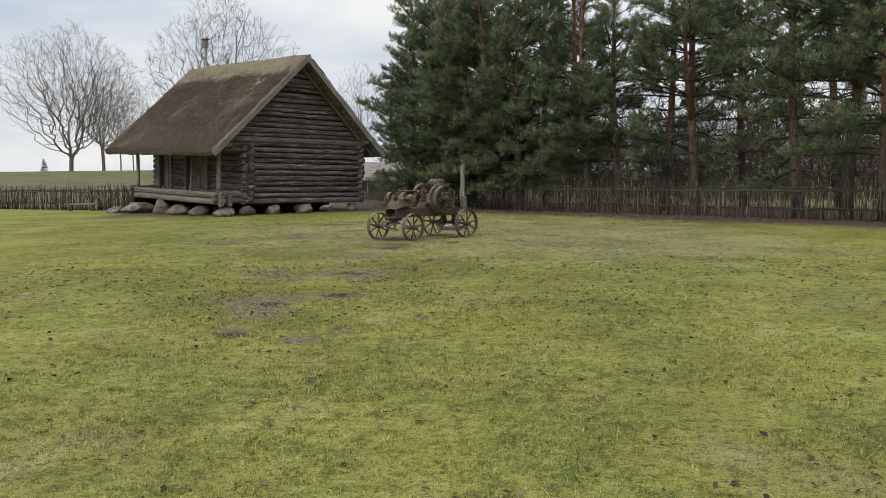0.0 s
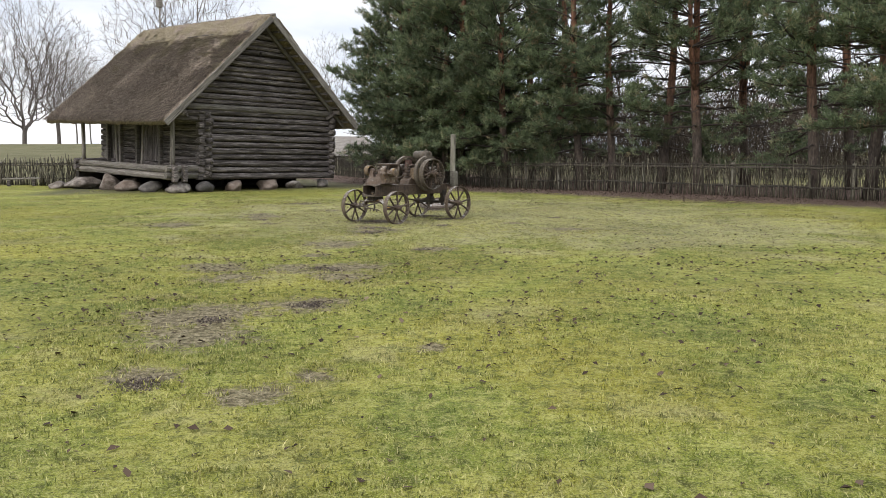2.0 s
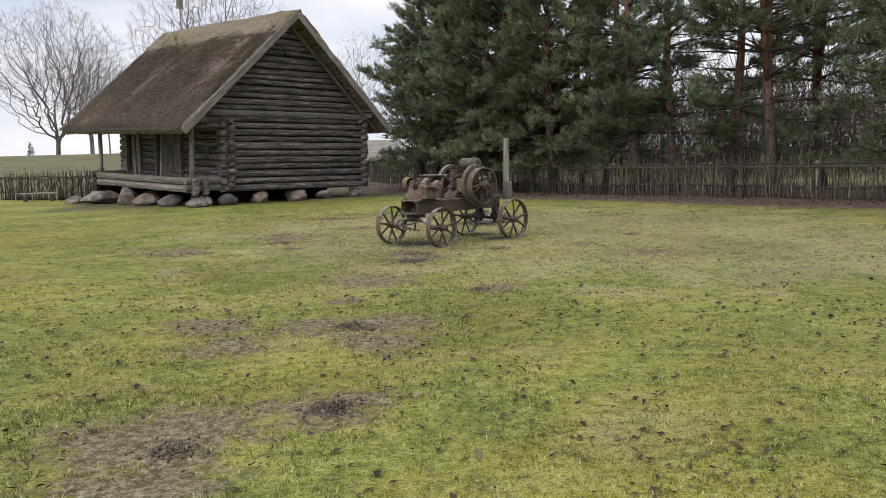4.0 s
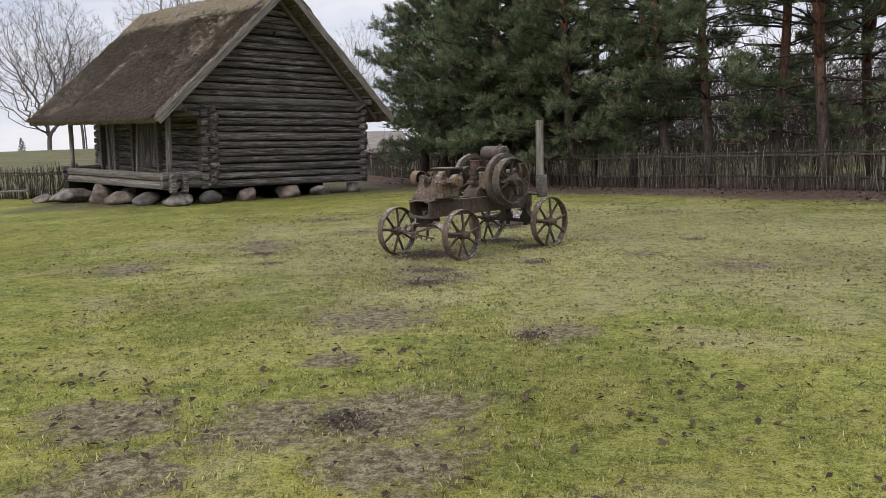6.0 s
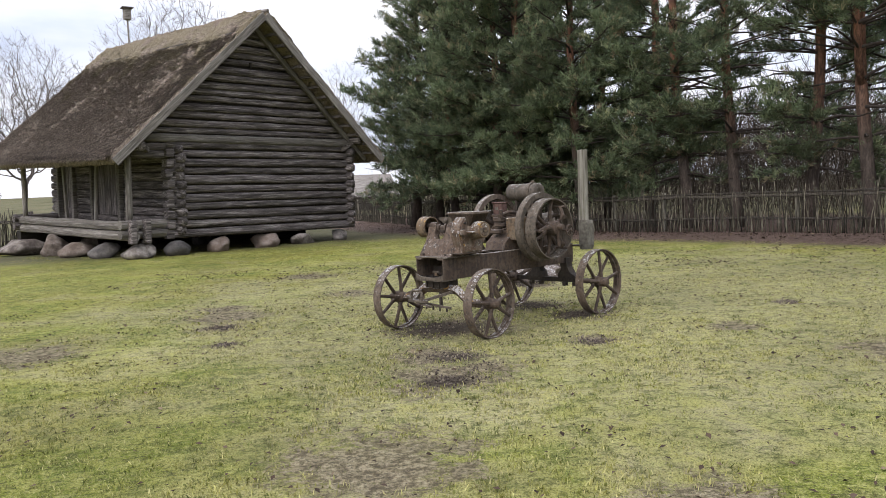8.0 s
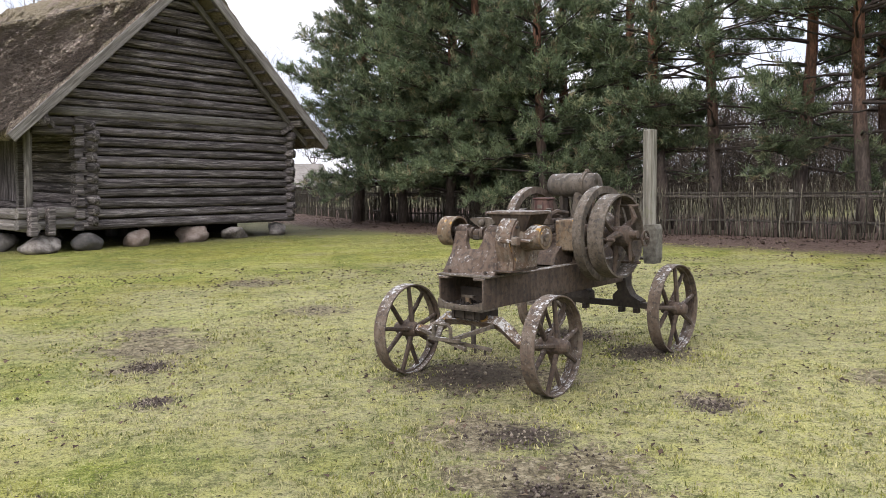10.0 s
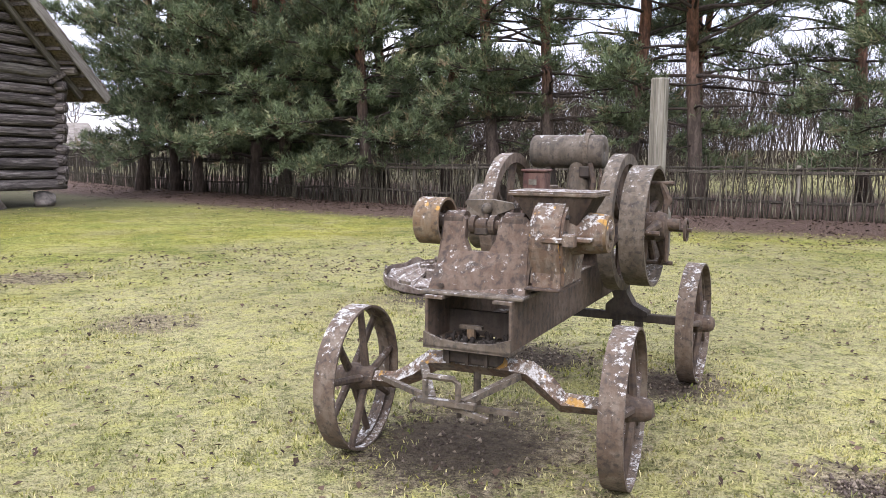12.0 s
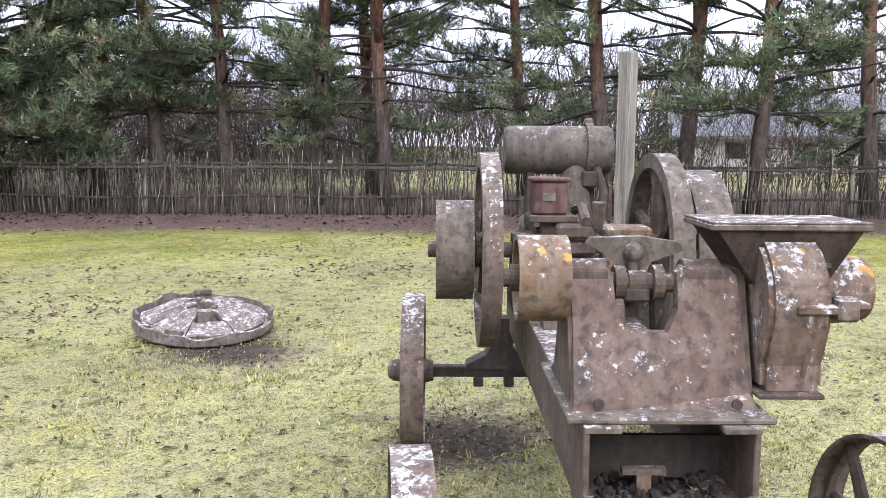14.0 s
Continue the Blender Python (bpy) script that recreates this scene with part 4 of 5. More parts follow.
    for x in (-0.5, 0.5):
        part("leg", box((x - 0.06, -0.14, -0.03), (x + 0.06, 0.14, 0.3), 0.01), M_LOG, bench)


build_bench()


# ---- the engine with its grinding mill, on a four-wheeled iron truck ----
# local x runs from the front axle to the rear axle, y to the machine's far side
MACHINE = pose(-1.30, 19.725, 0, 0, 0, 43.1)


def ring(bm, radius, width, thick, y, center, sides=36):
    """A flat band wheel rim round the y axis."""
    add_lathe(bm, [(radius, -width / 2), (radius, width / 2), (radius - thick, width / 2), (radius - thick, -width / 2)], "y", (center[0], center[1] + y, center[2]), sides)


def spokes(bm, center, r0, r1, count, w0, w1, flat=0.45, offset=0.0, bend=0.0):
    for k in range(count):
        a = k * math.tau / count + offset
        d = Vector((math.cos(a), 0, math.sin(a)))
        t = Vector((-math.sin(a), 0, math.cos(a)))
        c = Vector(center)
        pts = [c + d * (r0 + (r1 - r0) * f) + t * bend * math.sin(f * math.pi) for f in (0, 0.5, 1)]
        add_tube(bm, pts, [w0, (w0 + w1) / 2, w1], 6, True)


def truck_wheel(parent, at, radius, outward, label):
    """An iron wheel round the local y axis; the hub cap points to the outward side."""
    wheel = part("wheel", _rim(radius), M_RIM, parent, label)
    wheel.matrix_local = at
    for k in range(9):
        a = k * math.tau / 9 + 0.2
        s = 0.022 if k % 2 else -0.022
        d = Vector((math.cos(a), 0, math.sin(a)))
        part("spoke", tube([d * 0.05 + Vector((0, s * 1.6, 0)), d * (radius - 0.008) + Vector((0, s * 0.6, 0))], [0.020, 0.0155], 7), M_IRON, wheel)
    bm = bmesh.new()
    o = outward
    add_lathe(bm, [(0.02, -0.09), (0.048, -0.09), (0.062, -0.03), (0.062, 0.03), (0.052, 0.06), (0.05, 0.09), (0.036, 0.115), (0.012, 0.122), (0.004, 0.122), (0.004, -0.09)] if o > 0 else
              [(0.02, 0.09), (0.048, 0.09), (0.062, 0.03), (0.062, -0.03), (0.052, -0.06), (0.05, -0.09), (0.036, -0.115), (0.012, -0.122), (0.004, -0.122), (0.004, 0.09)], "y", (0, 0, 0), 18)
    part("hub", bm, M_IRON, wheel, smooth=False)
    return wheel


def _rim(radius):
    bm = bmesh.new()
    ring(bm, radius, 0.10, 0.011, 0, (0, 0, 0), 48)
    ring(bm, radius - 0.011, 0.022, 0.014, 0, (0, 0, 0), 48)
    return bm


def band_wheel(name, parent, center, radius, width, thick, count, material, label, hub=0.06, bend=0.0, w=0.026, web=False):
    bm = bmesh.new()
    ring(bm, radius, width, thick, 0, (0, 0, 0), 56)
    ob = part(name, bm, material, parent, label)
    ob.matrix_local = pose(*center)
    for k in range(count):
        a = k * math.tau / count + 0.35
        d, t = Vector((math.cos(a), 0, math.sin(a))), Vector((-math.sin(a), 0, math.cos(a)))
        pts = [d * (hub * 0.8 + (radius - thick * 0.6 - hub * 0.8) * f) + t * bend * math.sin(f * math.pi) for f in (0, 0.33, 0.66, 1)]
        part("spoke", tube(pts, [w, w * 0.85, w * 0.75, w * 0.85], 7), M_IRON, ob)
    bm = bmesh.new()
    add_lathe(bm, [(0.015, -width * 0.62), (hub, -width * 0.62), (hub, width * 0.62), (0.015, width * 0.62)], "y", (0, 0, 0), 20)
    part("hub", bm, M_IRON, ob)
    return ob


def build_machine():
    mc = thing("engine_truck", MACHINE, "rusty iron engine with grinding mill on four spoked wheels", "machine")
    # wheels
    truck_wheel(mc, pose(0.03, 0.555, 0.325, 0, 0, 4.5), 0.335, 1, "iron wheel crusted with lichen")
    truck_wheel(mc, pose(0.125, -0.665, 0.325, 0, 0, 4.5), 0.335, -1, "iron wheel crusted with lichen")
    truck_wheel(mc, pose(1.89, 0.60, 0.345), 0.36, 1, "iron rear wheel crusted with lichen")
    truck_wheel(mc, pose(1.89, -0.665, 0.345), 0.36, -1, "iron rear wheel crusted with lichen")
    # chassis: two channel rails and the front end
    for y, inner in ((0.165, -1), (-0.235, 1)):
        bm = bmesh.new()
        add_box(bm, (-0.06, min(y, y + inner * 0.014), 0.545), (2.0, max(y, y + inner * 0.014), 0.755), 0.003)
        rail = part("chassis_rail", bm, M_IRON, mc, "rusty iron channel rail")
        part("flange", box((-0.065, min(y, y + inner * 0.085), 0.742), (2.0, max(y, y + inner * 0.085), 0.757), 0.002), M_RIM, rail)
        part("flange", box((-0.065, min(y, y + inner * 0.085), 0.543), (2.0, max(y, y + inner * 0.085), 0.556), 0.002), M_IRON, rail)
    bm = bmesh.new()
    add_prism(bm, [(0.165, 0.535), (0.165, 0.60), (0.10, 0.575), (0.02, 0.566), (-0.07, 0.566), (-0.15, 0.572), (-0.235, 0.60), (-0.235, 0.535)], "x", -0.075, -0.055)
    add_box(bm, (-0.075, -0.235, 0.53), (0.10, 0.165, 0.543))
    part("front_sill", bm, M_GREYIRON, mc)
    part("cross_plate", box((0.16, -0.225, 0.55), (0.18, 0.155, 0.66)), M_DARKIRON, mc)
    part("cross_plate", box((0.9, -0.225, 0.55), (0.93, 0.155, 0.74)), M_DARKIRON, mc)
    part("cross_plate", box((1.92, -0.225, 0.55), (1.95, 0.155, 0.74)), M_DARKIRON, mc)
    bm = bmesh.new()
    rng = random.Random(4)
    for _ in range(70):
        x, y = rng.uniform(-0.03, 0.15), rng.uniform(-0.2, 0.13)
        s = rng.uniform(0.006, 0.018)
        bmesh.ops.create_icosphere(bm, subdivisions=1, radius=s, matrix=pose(x, y, 0.55 + s * 0.5, rng.uniform(0, 90), rng.uniform(0, 90)) @ Matrix.Diagonal((1.5, 1, 0.6, 1)))
    tagged(part("debris", bm, M_DARKHOLE, mc, "damp dark debris in the frame"), kind="stuff")
    br = part("stay_bracket", box((0.05, -0.055, 0.60), (0.075, 0.05, 0.615)), M_GREYIRON, mc)
    part("pin", box((0.05, -0.02, 0.555), (0.07, 0.015, 0.60)), M_PULLEY, br)
    # turntable and front axle, bowed upwards in the middle
    part("turntable", box((0.0, -0.15, 0.455), (0.22, 0.11, 0.53), 0.008), M_DARKIRON, mc)
    for k in range(3):
        part("rib", box((-0.014, -0.11 + k * 0.09, 0.455), (0.0, -0.095 + k * 0.09, 0.53)), M_DARKIRON, mc)
    bm = bmesh.new()
    axle = [(0.03, 0.53, 0.325), (0.04, 0.36, 0.33), (0.06, 0.27, 0.375), (0.075, 0.19, 0.435), (0.085, 0.10, 0.44), (0.085, -0.18, 0.44), (0.09, -0.26, 0.435), (0.10, -0.34, 0.375), (0.105, -0.41, 0.315), (0.12, -0.60, 0.315)]
    add_tube(bm, axle, [0.036, 0.04, 0.046, 0.05, 0.045, 0.045, 0.05, 0.05, 0.045, 0.038], 4)
    part("front_axle", bm, M_LICHEN, mc, "bowed forged front axle with yellow lichen")
    # draught irons in front
    irons = (((0.04, 0.22, 0.42), (-0.20, 0.06, 0.35), 0.034, 0.026), ((0.05, -0.23, 0.42), (-0.20, -0.08, 0.35), 0.034, 0.026), ((0.02, 0.42, 0.34), (-0.19, 0.03, 0.335), 0.026, 0.022),
             ((-0.21, 0.12, 0.345), (-0.21, -0.14, 0.345), 0.034, 0.022), ((-0.19, 0.04, 0.335), (0.02, -0.24, 0.26), 0.026, 0.022), ((-0.15, 0.16, 0.35), (-0.22, -0.20, 0.30), 0.022, 0.02))
    for a, b, w, h in irons:
        part("draught_iron", beam(a, b, w, h), M_GREYIRON, mc, "flat draught iron with pale crust")
    bm = bmesh.new()
    loop = [(-0.21, 0.085, 0.345), (-0.21, 0.085, 0.43), (-0.21, 0.065, 0.448), (-0.21, -0.045, 0.448), (-0.21, -0.065, 0.43), (-0.21, -0.065, 0.345)]
    add_tube(bm, loop, 0.014, 6)
    part("draught_loop", bm, M_GREYIRON, mc)
    part("hook", tube([(-0.17 + 0.03 * math.cos(t), 0.16, 0.30 + 0.03 * math.sin(t)) for t in np.linspace(0.5, 5.2, 9)], 0.008, 6), M_GREYIRON, mc)
    for i in range(4):
        part("bolt", tube([(-0.12 + i * 0.04, -0.03 - i * 0.055, 0.325 - i * 0.015), (-0.12 + i * 0.04, -0.03 - i * 0.055, 0.26 - i * 0.012)], 0.010, 6), M_DARKIRON, mc)
    part("king_bolt", tube([(0.09, -0.02, 0.44), (0.09, -0.02, 0.24)], 0.018, 8), M_DARKIRON, mc)
    # rear axle with its curved brackets
    part("rear_axle", box((1.865, -0.58, 0.32), (1.915, 0.52, 0.37), 0.004), M_DARKIRON, mc)
    for y0, y1 in ((0.10, 0.16), (-0.235, -0.175)):
        s = 1 if y0 > 0 else -1
        out = [(s * 0.10, 0.60), (s * 0.22, 0.60), (s * 0.23, 0.50), (s * 0.27, 0.43), (s * 0.36, 0.385), (s * 0.36, 0.365), (s * 0.10, 0.365), (s * 0.10, 0.42), (s * 0.15, 0.47)]
        off = 0 if s > 0 else -0.035
        br = part("axle_bracket", prism([(p[0] + off, p[1]) for p in out], "x", 1.84, 1.94), M_DARKIRON, mc)
        for dy in (0.16, 0.30):
            part("bolt", box((1.86, s * dy + off - 0.022, 0.275), (1.92, s * dy + off + 0.022, 0.32), 0.004), M_DARKIRON, br)
    # pedestal plate of the mill, with a deep notch between two bearing arms
    body = [(0.185, 0.757), (0.178, 0.79), (0.168, 0.935), (-0.24, 0.935), (-0.25, 0.80), (-0.262, 0.757)]
    far_arm = [(0.168, 0.935), (0.172, 1.075), (0.155, 1.09), (0.085, 1.09), (0.068, 1.07), (0.062, 0.985), (0.035, 0.935)]
    near_arm = [(-0.06, 0.935), (-0.088, 0.99), (-0.09, 1.075), (-0.105, 1.09), (-0.215, 1.09), (-0.235, 1.07), (-0.24, 0.935)]
    bm = bmesh.new()
    for outline in (body, far_arm, near_arm):
        front = [bm.verts.new((0.045 + (z - 0.757) * 0.33 + 0.10 * max(0, 0.83 - z) - (0.05 if z < 0.80 else 0), y, z)) for y, z in outline]
        back = [bm.verts.new((0.085 + (z - 0.757) * 0.33, y, z)) for y, z in outline]
        n = len(outline)
        for k in range(n):
            j = (k + 1) % n
            bm.faces.new((front[k], front[j], back[j], back[k]))
        if outline is body:
            for side in (front, back):
                bm.faces.new((side[0], side[1], side[4], side[5]))
                bm.faces.new((side[1], side[2], side[3], side[4]))
        else:
            bm.faces.new(front)
            bm.faces.new(list(reversed(back)))
    bmesh.ops.recalc_face_normals(bm, faces=bm.faces)
    ped = part("mill_pedestal", bm, M_PED, mc, "cast iron pedestal, pale crust at its foot")
    for y in (0.168, -0.245):
        bm = bmesh.new()
        add_prism(bm, [(0.05, 0.758), (0.16, 1.085), (0.24, 1.085), (0.27, 0.95), (0.33, 0.80), (0.42, 0.758)], "y", y - 0.012, y + 0.012)
        part("cheek", bm, M_IRON, ped)
    crust = part("base_plate", box((-0.045, -0.275, 0.757), (0.45, 0.20, 0.772), 0.004), M_GREYIRON, ped)
    for y in (0.12, -0.2):
        bm = bmesh.new()
        add_lathe(bm, [(0.001, -0.012), (0.012, -0.012), (0.012, 0.0), (0.001, 0.0)], "x", (0.012, y, 0.79), 8)
        part("bolt_head", bm, M_DARKIRON, ped)
    # shaft, small pulley, bearing caps and the rocker
    part("mill_shaft", tube([(0.19, 0.33, 1.055), (0.19, -0.58, 1.03)], 0.024, 12), M_IRON, mc)
    pul = band_wheel("small_pulley", mc, (0.19, 0.238, 1.055), 0.107, 0.125, 0.012, 4, M_PULLEY, "small belt pulley spotted with lichen", 0.035, 0, 0.014)
    bm = bmesh.new()
    add_lathe(bm, [(0.006, -0.01), (0.098, -0.01), (0.098, 0.0), (0.006, 0.0)], "y", (0, 0.03, 0), 24)
    part("disc", bm, M_IRON, pul)
    for y in (0.125, -0.155):
        cap = bmesh.new()
        add_lathe(cap, [(0.02, -0.045), (0.045, -0.045), (0.045, 0.045), (0.02, 0.045)], "y", (0.19, y, 1.06), 16)
        part("bearing_cap", cap, M_IRON, mc)
    rk = part("rocker", prism([(0.115, 1.135), (0.105, 1.15), (-0.02, 1.155), (-0.12, 1.14), (-0.13, 1.12), (-0.05, 1.09), (-0.02, 1.07), (0.01, 1.07), (0.05, 1.095)], "x", 0.235, 0.275), M_GREYIRON, mc)
    bm = bmesh.new()
    bmesh.ops.create_uvsphere(bm, u_segments=12, v_segments=8, radius=0.026, matrix=pose(0.225, 0.0, 1.115))
    part("pivot", bm, M_GREYIRON, rk)
    part("stem", tube([(0.225, 0.0, 1.11), (0.22, 0.0, 1.01)], [0.013, 0.017], 8), M_IRON, rk)
    for y, w, r in ((0.045, 0.025, 0.042), (0.0, 0.045, 0.03), (-0.05, 0.025, 0.045)):
        bm = bmesh.new()
        add_lathe(bm, [(0.015, -w / 2), (r, -w / 2), (r, w / 2), (0.015, w / 2)], "y", (0.19, y, 1.045), 16)
        part("collar", bm, M_IRON, rk)
    part("clamp", box((0.16, -0.03, 1.0), (0.22, 0.035, 1.035), 0.006), M_DARKIRON, rk)
    # mill housing: round casing, bearing nose, clamp, chute and hopper
    arc = [(0.2 + 0.185 * math.cos(t), 1.0 + 0.185 * math.sin(t)) for t in np.linspace(-0.35, math.pi + 0.35, 20)]
    bm = bmesh.new()
    add_prism(bm, arc + [(0.05, 0.87), (0.045, 0.81), (0.32, 0.81), (0.33, 0.87)], "y", -0.415, -0.27)
    bmesh.ops.bevel(bm, geom=[e for e in bm.edges if abs(e.verts[0].co.y - e.verts[1].co.y) < 1e-5], offset=0.012, segments=2, affect="EDGES")
    casing = part("mill_casing", bm, M_LICHEN, mc, "flat-sided round mill casing white and yellow with lichen")
    for k in range(7):
        t = 0.2 + k * 0.45
        part("casing_bolt", tube([(0.2 + 0.16 * math.cos(t), -0.412, 1.0 + 0.16 * math.sin(t)), (0.2 + 0.16 * math.cos(t), -0.428, 1.0 + 0.16 * math.sin(t))], 0.011, 6), M_DARKIRON, casing)
    bm = bmesh.new()
    add_lathe(bm, [(0.02, -0.14), (0.055, -0.14), (0.082, -0.12), (0.09, -0.02), (0.105, 0.05), (0.02, 0.05)], "y", (0.2, -0.43, 1.03), 24)
    nose = part("bearing_nose", bm, M_LICHEN, casing)
    bm = bmesh.new()
    ring(bm, 0.078, 0.022, 0.016, 0, (0.2, -0.555, 1.03), 24)
    spokes(bm, (0.2, -0.555, 1.03), 0.012, 0.066, 5, 0.009, 0.009)
    add_lathe(bm, [(0.002, -0.025), (0.024, -0.025), (0.024, 0.02), (0.002, 0.02)], "y", (0.2, -0.555, 1.03), 12)
    part("nose_wheel", bm, M_PULLEY, casing)
    bm = bmesh.new()
    add_box(bm, (0.005, -0.45, 1.0), (0.06, -0.33, 1.022), 0.004)
    add_box(bm, (0.0, -0.47, 0.985), (0.05, -0.42, 1.04), 0.006)
    add_box(bm, (0.05, -0.52, 1.005), (0.30, -0.44, 1.02), 0.003)
    part("clamp", bm, M_LICHEN, casing)
    part("chute_lip", box((0.02, -0.41, 0.797), (0.34, -0.255, 0.809), 0.003), M_IRON, casing)
    part("chute_rib", tube([(0.05, -0.37, 0.99), (0.055, -0.375, 0.90), (0.06, -0.36, 0.80)], 0.012, 6), M_IRON, casing)
    bm = bmesh.new()
    lo_ = [bm.verts.new(p) for p in ((0.12, -0.44, 1.05), (0.30, -0.44, 1.05), (0.30, -0.27, 1.05), (0.12, -0.27, 1.05))]
    hi_ = [bm.verts.new(p) for p in ((0.10, -0.52, 1.19), (0.31, -0.52, 1.19), (0.31, -0.165, 1.19), (0.10, -0.165, 1.19))]
    for i in range(4):
        bm.faces.new((lo_[i], lo_[(i + 1) % 4], hi_[(i + 1) % 4], hi_[i]))
    bmesh.ops.solidify(bm, geom=bm.faces[:], thickness=0.008)
    hop = part("hopper", bm, M_IRON, mc, "flared iron feed hopper")
    for a, b in (((0.09, -0.535), (0.108, -0.15)), ((0.30, -0.535), (0.318, -0.15)), ((0.11, -0.535), (0.298, -0.517)), ((0.11, -0.168), (0.298, -0.15))):
        part("rim", box((a[0], a[1], 1.185), (b[0], b[1], 1.2), 0.003), M_RIM, hop)
    part("lid", box((0.092, -0.533, 1.2), (0.316, -0.152, 1.206), 0.002), M_RIM, hop)
    # engine block, crankcase and cylinder
    eng = part("engine_block", prism([(0.92, 0.757), (0.95, 0.84), (1.06, 0.92), (1.12, 1.06), (1.32, 1.10), (1.50, 1.06), (1.75, 1.02), (1.85, 0.95), (1.88, 0.757)], "y", -0.15, 0.13), M_IRON, mc, "cast engine block")
    bm = bmesh.new()
    add_lathe(bm, [(0.01, 0), (0.13, 0), (0.14, 0.02), (0.125, 0.04), (0.125, 0.34), (0.14, 0.36), (0.14, 0.40), (0.01, 0.40)], "x", (1.52, -0.01, 0.99), 24)
    part("cylinder", bm, M_GREYIRON, eng, smooth=False)
    bm = bmesh.new()
    add_lathe(bm, [(0.01, 0.0), (0.082, 0.0), (0.06, 0.15), (0.045, 0.25), (0.01, 0.25)], "z", (1.46, -0.05, 1.06), 20)
    part("cylinder_neck", bm, M_GREYIRON, eng)
    part("head_rod", tube([(1.42, -0.13, 1.30), (1.40, -0.16, 1.2), (1.38, -0.15, 1.08)], 0.016, 7), M_IRON, eng)
    for y in (0.17, -0.21):
        bm = bmesh.new()
        add_prism(bm, [(1.14, 0.757), (1.21, 0.93), (1.25, 1.05), (1.35, 1.05), (1.39, 0.93), (1.46, 0.757)], "y", y - 0.04, y + 0.04)
        part("main_bearing", bm, M_IRON, eng)
    bm = bmesh.new()
    add_box(bm, (1.03, -0.26, 0.86), (1.17, -0.09, 1.10), 0.01)
    part("side_cover", bm, M_PULLEY, eng, "square brown cover plate")
    part("rocker_arm", tube([(1.0, -0.02, 1.12), (1.15, -0.03, 1.16), (1.30, -0.03, 1.14)], 0.02, 7), M_IRON, eng)
    part("push_rod", tube([(0.98, -0.09, 0.98), (1.6, -0.15, 1.06)], 0.012, 6), M_IRON, eng)
    for dx, z in ((0.96, 0.93), (1.02, 1.0), (1.0, 1.06)):
        part("valve_gear", box((dx, -0.06, z), (dx + 0.07, 0.08, z + 0.05), 0.01), M_IRON, eng)
    # crank shaft with flywheels and belt pulleys
    part("crank_shaft", tube([(1.30, 0.53, 0.985), (1.30, -0.66, 0.985)], 0.03, 14), M_IRON, mc)
    band_wheel("flywheel", mc, (1.30, 0.305, 0.985), 0.372, 0.07, 0.055, 6, M_RIM, "heavy flywheel with lichened rim", 0.07, 0.03, 0.028)
    band_wheel("flywheel", mc, (1.30, -0.345, 0.985), 0.372, 0.075, 0.055, 6, M_GREYIRON, "heavy flywheel with lichened rim", 0.07, 0.03, 0.028)
    bm = bmesh.new()
    add_lathe(bm, [(0.02, -0.07), (0.19, -0.07), (0.19, 0.07), (0.178, 0.07), (0.178, -0.05), (0.02, -0.05)], "y", (1.30, 0.43, 0.985), 40)
    part("belt_pulley", bm, M_GREYIRON, mc, "closed belt pulley")
    clutch = band_wheel("clutch_pulley", mc, (1.30, -0.475, 0.97), 0.325, 0.13, 0.016, 6, M_GREYIRON, "wide belt pulley with clutch arms", 0.075, 0.02, 0.024)
    for k in range(3):
        a = k * math.tau / 3 + 0.9
        d = Vector((math.cos(a), 0, math.sin(a)))
        t = Vector((-d.z, 0, d.x))
        part("clutch_arm", tube([d * 0.05 + Vector((0, -0.07, 0)), d * 0.17 + Vector((0, -0.10, 0)), d * 0.25 + t * 0.05 + Vector((0, -0.06, 0))], [0.022, 0.026, 0.016], 7), M_IRON, clutch)
        part("clutch_pin", tube([d * 0.25 + t * 0.05 + Vector((0, 0.03, 0)), d * 0.25 + t * 0.05 + Vector((0, -0.13, 0))], 0.012, 7), M_IRON, clutch)
    bm = bmesh.new()
    add_lathe(bm, [(0.012, 0.0), (0.085, 0.0), (0.07, -0.045), (0.012, -0.06)], "y", (0, -0.07, 0), 20)
    part("clutch_cone", bm, M_IRON, clutch)
    part("clutch_lever", box((-0.02, -0.13, -0.19), (0.02, -0.11, -0.02), 0.006), M_IRON, clutch)
    bm = bmesh.new()
    ring(bm, 0.062, 0.014, 0.012, 0, (0, 0, 0), 28)
    hw = part("hand_wheel", bm, M_IRON, mc, "small spoked hand wheel")
    hw.matrix_local = pose(1.38, -0.68, 0.95)
    for k in range(4):
        a = k * math.tau / 4 + 0.5
        part("spoke", tube([(0, 0, 0), (0.055 * math.cos(a), 0, 0.055 * math.sin(a))], 0.006, 6), M_IRON, hw)
    part("spindle", tube([(0, -0.03, 0), (0, 0.13, 0)], 0.012, 8), M_IRON, hw)
    # fuel tank on its stand, magneto
    bm = bmesh.new()
    add_lathe(bm, [(0.002, -0.215), (0.088, -0.215), (0.096, -0.205), (0.096, 0.195), (0.088, 0.208), (0.002, 0.208)], "y", (1.49, 0.02, 1.365), 28)
    tank = part("fuel_tank", bm, M_TANK, mc, "dark cylindrical fuel tank with lichen on top", True)
    bm = bmesh.new()
    ring(bm, 0.106, 0.03, 0.009, 0, (1.49, -0.105, 1.37), 28)
    part("strap", bm, M_GREYIRON, tank)
    part("strap_knob", box((1.465, -0.122, 1.465), (1.505, -0.088, 1.492), 0.008), M_RIM, tank)
    part("strap_foot", box((1.40, -0.135, 1.22), (1.47, -0.07, 1.285), 0.008), M_DARKIRON, tank)
